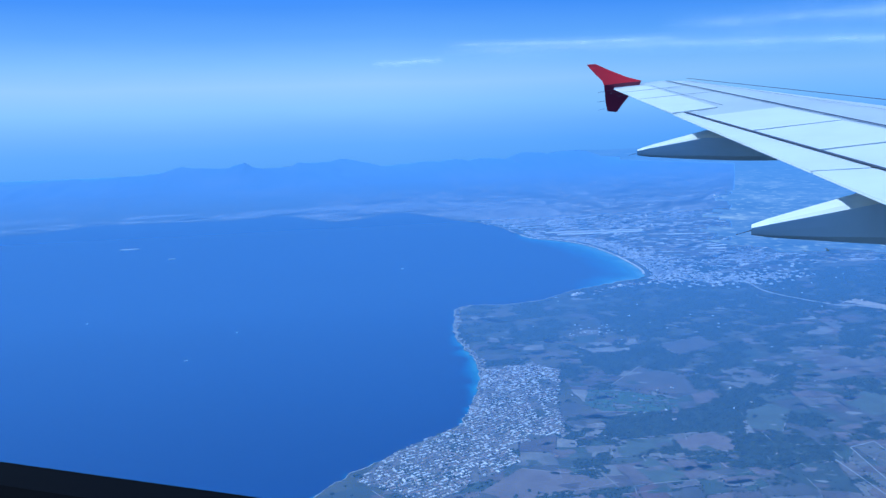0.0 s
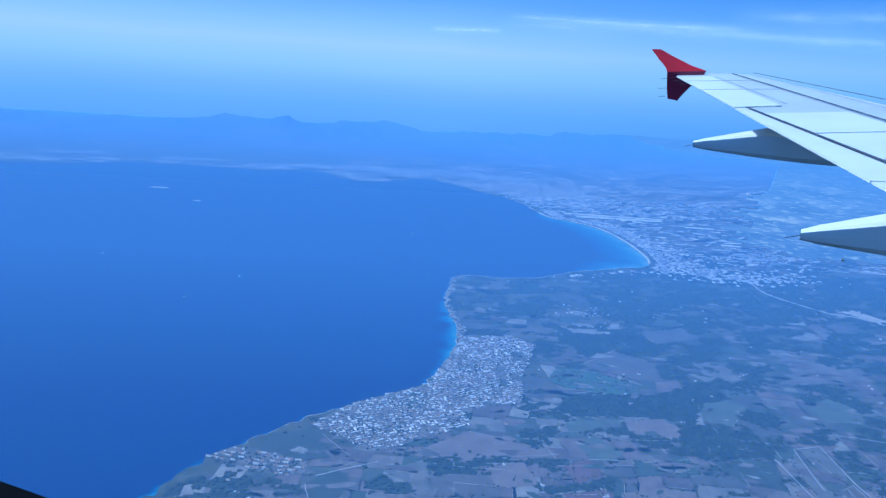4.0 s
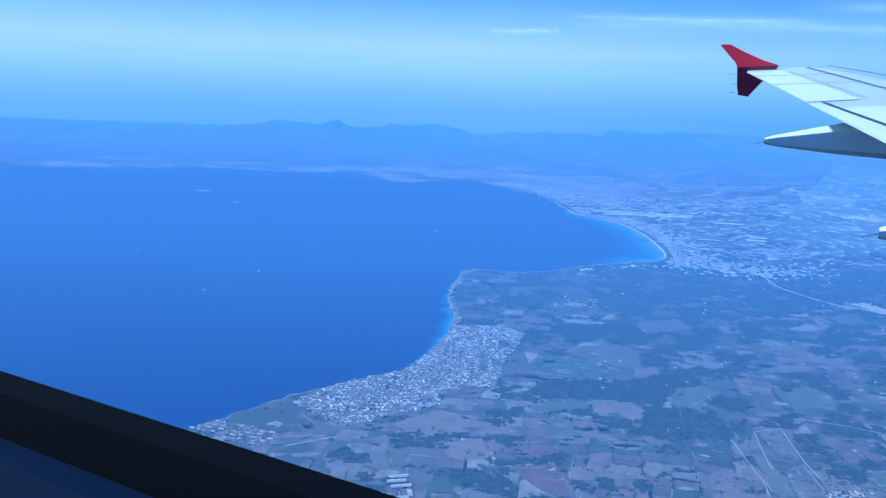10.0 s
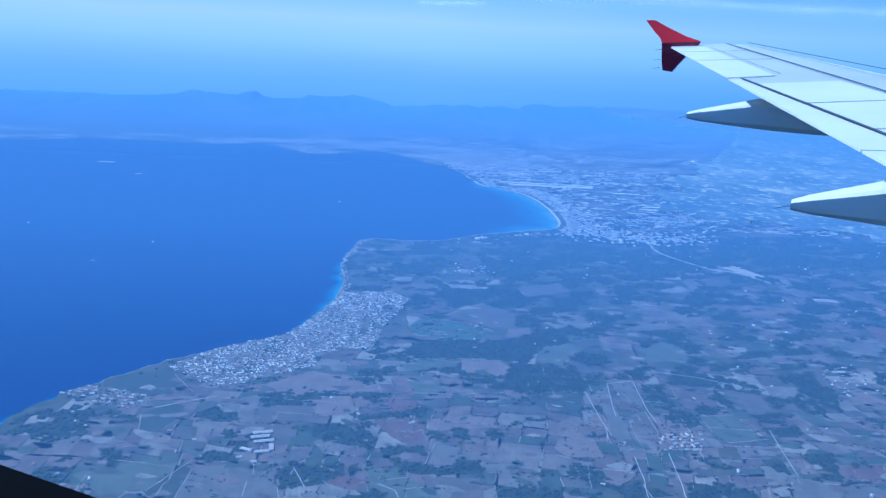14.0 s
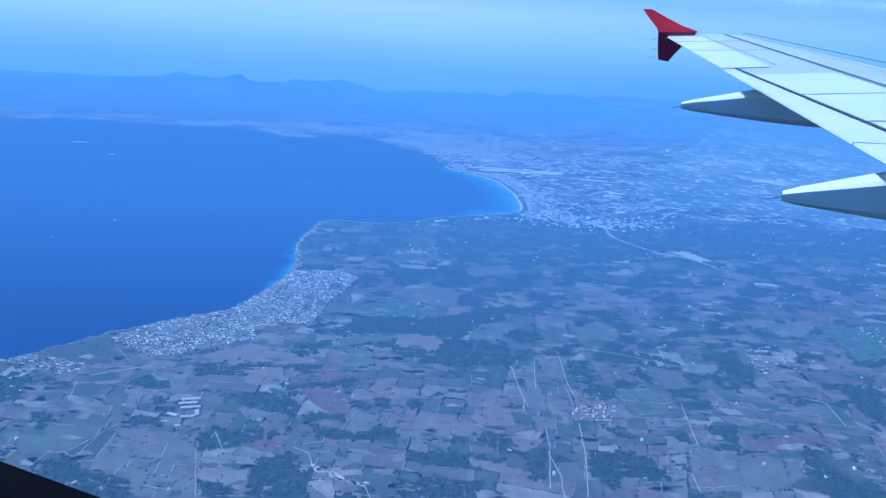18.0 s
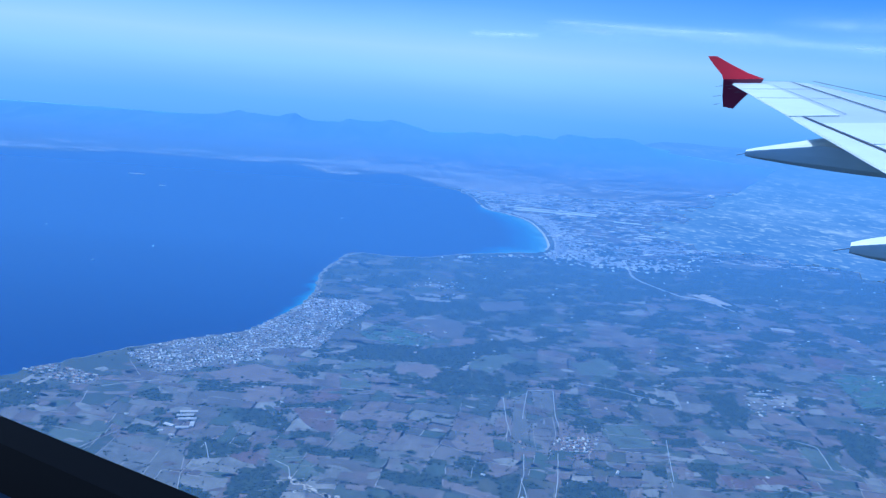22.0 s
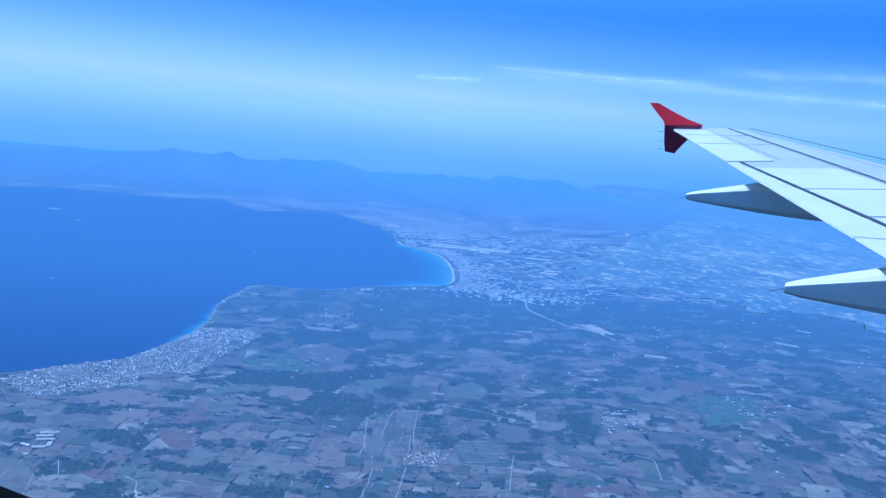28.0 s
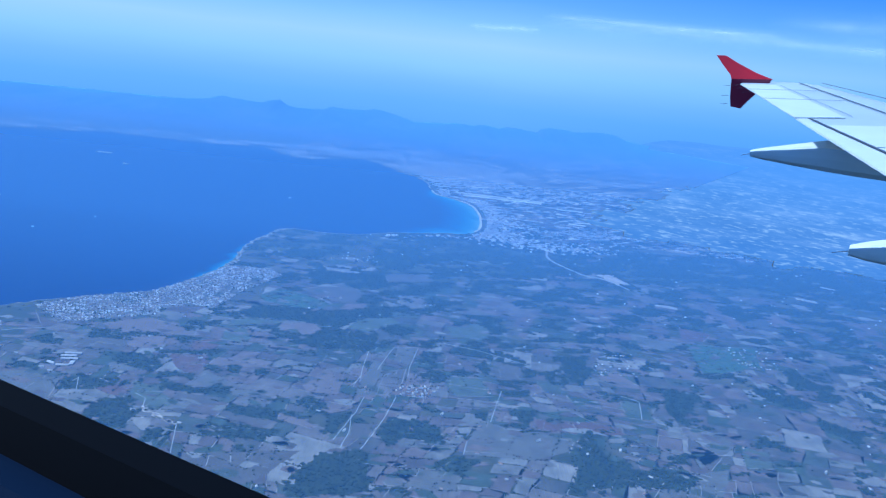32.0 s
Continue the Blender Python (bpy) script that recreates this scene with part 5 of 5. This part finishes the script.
quarry = [blob(-1.4 + 4.0 * k / 21 + rng.normal(0, 0.25), 47.2 - 2.2 * k / 21 + rng.normal(0, 0.35), rng.uniform(0.12, 0.42), rng.uniform(0.06, 0.2), -0.5, 3.0 + k * 0.7) for k in range(22)]
tagged(new("yard", slab("yard", quarry, GROUND + 0.036, [M_ROCK])), "pale broken quarry floor beside a track", "yard", kind="structure")
yard("long pale gravel works on the dark plain", (49.5, 111.4), (52.1, 112.3), (54.4, 106.8), (52.2, 106.0))
yard("pale quarry floor among the scrub", (68.6, 139.0), (73.4, 138.2), (73.2, 136.6), (69.0, 136.8))
yard("pale gravel yard among the fields", (55.6, 96.5), (59.0, 96.0), (58.8, 94.9), (55.8, 95.2))
yard("pale bare ground among the fields", (82.4, 109.2), (85.6, 107.4), (85.0, 106.6), (82.2, 108.0))

# ---- shore: rock rim and beach ----
rim = strip("shore_rock", [p for p in shore_near[60:]], (0.04, 0.16), GROUND + 0.03, [M_ROCK], 0.95, 3)
tagged(new("shore_rock", rim), "pale eroded rock along the cliff shore", "rocks", kind="structure")
shelf = []
for k, (x, y) in enumerate(shore_near[118:198]):
    for _ in range(5):
        n = rng.uniform(0.06, 0.22)
        shelf.append(blob(x + abs(rng.normal(0.1, 0.3)) + 0.05, y + rng.normal(0, 0.25) - (0.3 if y > 121.5 else 0), n, n * rng.uniform(1.0, 2.2), rng.normal(0, 0.3), k * 0.41 + _))
dry = inside(land_outline, np.array(shelf).reshape(-1, 2)).reshape(-1, 14).all(1)
shelf = [q for q, fits in zip(shelf, dry) if fits]
tagged(new("shore_rock", slab("shore_rock", shelf, GROUND + 0.036, [M_ROCK])), "pale broken rock shelves of the cape", "rocks", kind="structure")
beach = strip("beach", [(x - 0.1, y) for x, y in shore_beach[2:44]], (0.45, 0.6), GROUND + 0.03, [M_SAND], 0.2, 5)
tagged(new("beach", beach), "long pale sand beach curving along the bay", "beach", kind="structure")
far_rim = strip("shore_rock", shore_beach[44:110], (0.3, 0.12), GROUND + 0.03, [M_ROCK], 0.9, 6)
tagged(new("shore_rock", far_rim), "pale rock along the far shore", "rocks", kind="structure")


def islet(x, y, a, b):
    n = 18
    pts = [(x + a * math.cos(2 * math.pi * k / n) * (1 + 0.3 * noise.noise((x, k * 0.7, 0))), y + b * math.sin(2 * math.pi * k / n) * (1 + 0.3 * noise.noise((k * 0.7, y, 2)))) for k in range(n)]
    tagged(new("islet", fill("islet", pts, 0.16, [M_SAND], 0.2)), "small low pale rock islet in the bay", "islet", kind="structure")


islet(-72.1, 196.0, 2.2, 0.5)
islet(-59.3, 179.8, 0.8, 0.3)


def boat(x, y, n, turn):
    b = tagged(new("boat"), "small white boat on the open bay", "boat", "boats on the bay")
    b.matrix_world = pose(x, y, 0.0, 0, 0, turn)
    w = n * 0.16
    hull = mesh_from("hull", [(-n / 2, -w, 0), (n * 0.2, -w, 0), (n / 2, 0, 0), (n * 0.2, w, 0), (-n / 2, w, 0), (-n / 2, -w * 1.2, 0.07), (n * 0.2, -w * 1.2, 0.07), (n * 0.56, 0, 0.09), (n * 0.2, w * 1.2, 0.07), (-n / 2, w * 1.2, 0.07)],
                     [(5, 6, 7, 8, 9), (0, 1, 6, 5), (1, 2, 7, 6), (2, 3, 8, 7), (3, 4, 9, 8), (4, 0, 5, 9)], [M_PANEL])
    part("hull", hull, b)
    part("cabin", boxes("cabin", [(0, 0, 0.06, n * 0.35, w * 1.3, 0.08, 0)], [M_PANEL, M_SHED]), b)


for x, y, n, a in ((-42.8, 106.2, 0.42, 20), (-38.0, 117.6, 0.4, 70), (-11.7, 154.9, 0.7, 10), (-61.0, 128.0, 0.4, 40)):
    boat(x, y, n, a)

# ---- procedural plots between the chosen ones ----
A_LONG, A_SIDE = way(8), way(98)


def split(u0, u1, v0, v1, out):
    du, dv = u1 - u0, v1 - v0
    far = (v0 + v1) / 2
    least = 1.6 + 0.012 * max(0.0, far - 60)
    if max(du, dv) < least * 1.6 or (max(du, dv) < least * 3.2 and rng.random() < 0.22):
        out.append((u0, u1, v0, v1))
        return
    k = rng.uniform(0.35, 0.65)
    if du > dv * rng.uniform(0.8, 1.25):
        split(u0, u0 + du * k, v0, v1, out), split(u0 + du * k, u1, v0, v1, out)
    else:
        split(u0, u1, v0, v0 + dv * k, out), split(u0, u1, v0 + dv * k, v1, out)


cells = []
split(-52, 128, 18, 176, cells)
quads, warps = [], []
for u0, u1, v0, v1 in cells:
    j = lambda: rng.normal(0, 0.12)
    q = [A_SIDE * (u + j()) + A_LONG * (v + j()) for u, v in ((u0, v0), (u1, v0), (u1, v1), (u0, v1))]
    warp = [(p.x + 4.5 * noise.noise((p.x * 0.045, p.y * 0.045, 0)), p.y + 4.5 * noise.noise((p.x * 0.045, p.y * 0.045, 6))) for p in q]
    warps.append(warp)
corners = np.array(warps)
on_land = inside(land_outline, corners.reshape(-1, 2)).reshape(-1, 4).all(1) & (shore_distance(corners.reshape(-1, 2)).reshape(-1, 4).min(1) > 0.8)
for warp, fits in zip(warps, on_land):
    if not fits:
        continue
    x, y = np.mean(warp, 0)
    dense = np.interp(y, [30, 76, 86, 96, 125, 150], [0.97, 0.95, 0.72, 0.32, 0.14, 0.45])
    if x < 20 and y > 90 or x < 0 and y > 84:
        dense = 0.08
    if 40 < x and 78 < y < 98:
        dense = max(dense, 0.7)
    if rng.random() < dense + 0.35 * noise.noise((x * 0.06, y * 0.06, 2.2)):
        quads.append(warp)


bare = []
for k in range(3000):
    x, y = float(rng.uniform(-32, 125)), float(rng.uniform(34, 150) if k % 3 else rng.uniform(36, 92))
    if 94 < y < 136 and rng.random() < 0.7 and x > 4:
        continue
    size = rng.uniform(0.2, 1.0) ** 1.6 * (0.9 if y < 95 else 1.9)
    bare.append(blob(x, y, size * rng.uniform(0.8, 1.9) + 0.12, size * 0.6 + 0.08, radians(-8) + rng.normal(0, 0.35), k * 0.37))


rims = np.array(bare)
clear = inside(land_outline, rims.reshape(-1, 2)) & inside(land_outline, rims.reshape(-1, 2) + np.array((0.0, 2.5)))
for p in SETTLED:
    clear &= ~inside(p, rims.reshape(-1, 2))
bare = [q for q, fits in zip(bare, clear.reshape(-1, 14).all(1)) if fits]
for p in (q for q, k in zip(plots, PLOT_KINDS) if k == "turf"):
    a = np.array(p)
    for k, (x, y) in enumerate(rng.uniform(a.min(0), a.max(0), (70, 2))):
        if inside(p, np.array([(x, y)]))[0]:
            bare.append(blob(x, y, rng.uniform(0.12, 0.5), rng.uniform(0.1, 0.25), rng.uniform(-0.5, 0.3), 7.0 + k * 0.61))


quads.sort(key=lambda q: (q[0][0] - 12) ** 2 + (q[0][1] - 30) ** 2)
near, rest = quads[:230], quads[230:]
for q in near:
    part("field", slab("field", [ragged(q, 0.22, 0.6)], GROUND + 0.018, [M_FIELD]), ground)
tagged(part("far_fields", slab("far_fields", [ragged(q, 0.24, 0.9) for q in rest], GROUND + 0.018, [M_FIELDS]), ground, "patchwork of brown, tan and green plots"), kind="stuff")

tagged(part("bare_patches", slab("bare_patches", bare, GROUND + 0.028, [M_FIELDS]), ground, "small bare and fallow patches"), kind="stuff")

# pale farm tracks and dry walls along the borders of the plots
borders = []
for q in plots + quads[:900]:
    for (x0, y0), (x1, y1) in zip(q, q[1:] + q[:1]):
        n = math.hypot(x1 - x0, y1 - y0)
        if rng.random() > 0.22 or n < 0.5:
            continue
        w = rng.uniform(0.012, 0.032) * (1 if y0 < 80 else 1.6)
        sx, sy = -(y1 - y0) / n * w, (x1 - x0) / n * w
        k0, k1 = sorted(rng.uniform(-0.1, 1.1, 2))
        if k1 - k0 < 0.35:
            k0, k1 = 0.0, 1.0
        mids = [(x0 + (x1 - x0) * (k0 + (k1 - k0) * k / 4) + 0.10 * noise.noise((x0 + k, y0, 3)), y0 + (y1 - y0) * (k0 + (k1 - k0) * k / 4) + 0.10 * noise.noise((x0, y0 + k, 7))) for k in range(5)]
        borders.append([(x - sx, y - sy) for x, y in mids] + [(x + sx, y + sy) for x, y in mids[::-1]])
tagged(part("farm_tracks", slab("farm_tracks", borders, GROUND + 0.034, [M_LANE]), ground, "thin pale tracks between the plots"), kind="stuff")

# long pale streaks of plots on the far plain
streaks = []
for _ in range(9000):
    x, y = rng.uniform(-30, 165), 138 + 255 * rng.random() ** 1.25
    a, b = rng.uniform(0.6, 3.0) * (0.6 + y / 300), rng.uniform(0.2, 0.8) * (0.6 + y / 300)
    t = rng.normal(0.1, 0.4)
    q = [(x + px * a * math.cos(t) - py * b * math.sin(t), y + px * a * math.sin(t) + py * b * math.cos(t)) for px, py in ((-1, -1), (1, -0.8), (0.9, 1), (-1, 0.9))]
    streaks.append(q)
mid = np.array([np.mean(q, 0) for q in streaks])
ok = inside(land_outline, mid) & (shore_distance(mid) > 4.5)
for k in range(4):
    ok &= inside(land_outline, np.array([q[k] for q in streaks]))
ok &= inside(land_outline, mid + np.array((2.5, 0))) & inside(land_outline, mid + np.array((0.5, 3.5))) & ((mid[:, 1] < 300) | (mid[:, 0] > 25))
tagged(part("plain_plots", slab("plain_plots", [q for q, o in zip(streaks, ok) if o], GROUND + 0.02, [M_DRY]), ground, "pale plots of the distant plain"), kind="stuff")


# ---- woods: ground cover and many small crowns ----
def crowns(rows):
    """Low rounded crowns: rows of x, y, radius, height."""
    v, f = [], []
    for x, y, r, h in rows:
        k = len(v)
        a0 = (x * 7.3 + y * 3.1) % 6.28
        for i in range(5):
            a = a0 + i * 1.2566
            q = r * (0.8 + 0.4 * ((i * 37 + int(x * 91)) % 7) / 7)
            v.append((x + q * math.cos(a), y + q * math.sin(a), GROUND))
        for i in range(5):
            a = a0 + 0.5 + i * 1.2566
            v.append((x + 0.7 * r * math.cos(a), y + 0.7 * r * math.sin(a), GROUND + h * 0.75))
        v.append((x, y, GROUND + h))
        for i in range(5):
            n = (i + 1) % 5
            f += [(k + i, k + n, k + 5 + i), (k + n, k + 5 + n, k + 5 + i), (k + 5 + i, k + 5 + n, k + 10)]
    return v, f


# groves grow where the soil is poor: patches with ragged rims, taken cell by cell
def grove_cells(x0, x1, y0, y1, step, share):
    """Centres of the wooded cells; share gives the threshold at a place."""
    xs, ys = np.arange(x0, x1, step), np.arange(y0, y1, step)
    gx, gy = np.meshgrid(xs, ys)
    pts = np.stack([gx.ravel(), gy.ravel()], 1)
    pts = pts[inside(land_outline, pts)]
    pts = pts[shore_distance(pts) > 0.7]
    n = np.array([noise.fractal((x * 0.26 - y * 0.04, y * 0.42, 5.5), 0.75, 2.2, 5) for x, y in pts])
    fine = np.array([noise.noise((x * 1.4, y * 1.4, 2.0)) for x, y in pts])
    planted, tilled = np.zeros(len(pts), bool), np.zeros(len(pts), bool)
    shift = np.stack([pts[:, 0] + 0.35 * n, pts[:, 1] + 0.35 * fine], 1)
    solid = np.zeros(len(pts), bool)
    for w in woods:
        a = np.array(w)
        hit = inside(w, shift)
        planted |= hit
        if abs(np.dot(a[:, 0], np.roll(a[:, 1], 1)) - np.dot(a[:, 1], np.roll(a[:, 0], 1))) > 110:
            solid |= hit
    for p in plots + SETTLED + YARDS:
        tilled |= inside(p, shift)
    chosen = np.where(planted, 0.6 * fine + 0.45 * n > np.where(solid, -0.7, -0.32), np.where(tilled, n > 0.95, n > share(pts[:, 0], pts[:, 1])))
    return pts[chosen]


def near_share(x, y):
    return np.where((x < -4) & (y > 76), 0.15, 0.30 + 0.012 * np.clip(64 - y, -14, 20)) - 0.25 * np.clip((y - 84) / 12, 0, 1)


def far_share(x, y):
    return np.interp(y, [97, 104, 128, 140, 150], [-0.05, -0.28, -0.35, 0.2, 0.5]) + np.where((x > 40) & (y < 112), 0.25, 0.0) + np.where(x < 12, 0.3, 0.0)


near_cells = grove_cells(-36, 84, 33, 97, 0.34, near_share)
far_cells = grove_cells(-10, 132, 97, 150, 0.75, far_share)


def cell_floor(cells, step):
    """Ground cover: one small patch a cell, with the corners pushed about so that rims are ragged."""
    v, f = [], []
    for x, y in cells:
        k = len(v)
        for px, py in ((-0.5, -0.5), (0.5, -0.5), (0.5, 0.5), (-0.5, 0.5)):
            cx, cy = x + px * step, y + py * step
            v.append((cx + step * 0.9 * noise.noise((cx * 2.1, cy * 2.1, 1.0)), cy + step * 0.9 * noise.noise((cx * 2.1, cy * 2.1, 7.0)), GROUND + 0.03))
        f.append((k, k + 1, k + 2, k + 3))
    return v, f


tree_rows = []
for cells, step, size in ((near_cells, 0.34, 1.0), (far_cells, 0.75, 1.9)):
    spot = cells + rng.uniform(-0.55, 0.55, cells.shape) * step
    for (x, y), k in zip(spot, rng.random(len(spot))):
        r = (0.09 + 0.13 * k) * size
        tree_rows.append((x, y, r, r * (0.5 + 0.4 * ((k * 7) % 1))))
for q in plots + quads[:700]:
    for (x0, y0), (x1, y1) in zip(q, q[1:] + q[:1]):
        if rng.random() < 0.6:
            for _ in range(int(math.hypot(x1 - x0, y1 - y0) * rng.uniform(0.5, 5))):
                s = rng.random()
                r = rng.uniform(0.04, 0.10)
                tree_rows.append((x0 + (x1 - x0) * s + rng.normal(0, 0.06), y0 + (y1 - y0) * s + rng.normal(0, 0.06), r, r))
for _ in range(2600):
    x, y = rng.uniform(-34, 130), rng.uniform(30, 150)
    if noise.noise((x * 0.22, y * 0.22, 5.0)) > -0.05:
        r = rng.uniform(0.05, 0.15)
        tree_rows.append((x, y, r, r * 0.8))
for p in SETTLED + [q for q, k in zip(plots, PLOT_KINDS) if k == "turf"]:
    a = np.array(p)
    pts = rng.uniform(a.min(0), a.max(0), (1900 if len(a) > 8 else 260, 2))
    for x, y in pts[inside(p, pts)]:
        r = rng.uniform(0.06, 0.13)
        tree_rows.append((x, y, r, r * 0.9))
tr = np.array(tree_rows)
tr[:, 3] = np.minimum(tr[:, 3], 0.15)
tr = tr[inside(land_outline, tr[:, :2])]
tr = tr[shore_distance(tr[:, :2]) > 0.5]
lanes = np.array([(a[0] + (b[0] - a[0]) * k / 4, a[1] + (b[1] - a[1]) * k / 4) for a, b in zip(ROADS, ROADS[1:]) if math.hypot(b[0] - a[0], b[1] - a[1]) < 5 for k in range(4)])
clear = np.ones(len(tr), bool)
for i in range(0, len(tr), 4000):
    gap2 = ((tr[i:i + 4000, None, :2] - lanes[None, :, :]) ** 2).sum(-1).min(1)
    clear[i:i + 4000] = gap2 > 0.09
tr = tr[clear]
v, f = crowns(tr)
tagged(new("woodland", mesh_from("woodland", v, f, [M_WOOD])), "dark green pine groves and hedges between the plots", "trees", kind="stuff")
for name, cells, step in (("wood_floor", near_cells, 0.34), ("far_wood_floor", far_cells, 0.75)):
    v, f = cell_floor(cells, step)
    tagged(part(name, mesh_from(name, v, f, [M_WOOD]), ground, "dark green undergrowth of the groves"), kind="stuff")
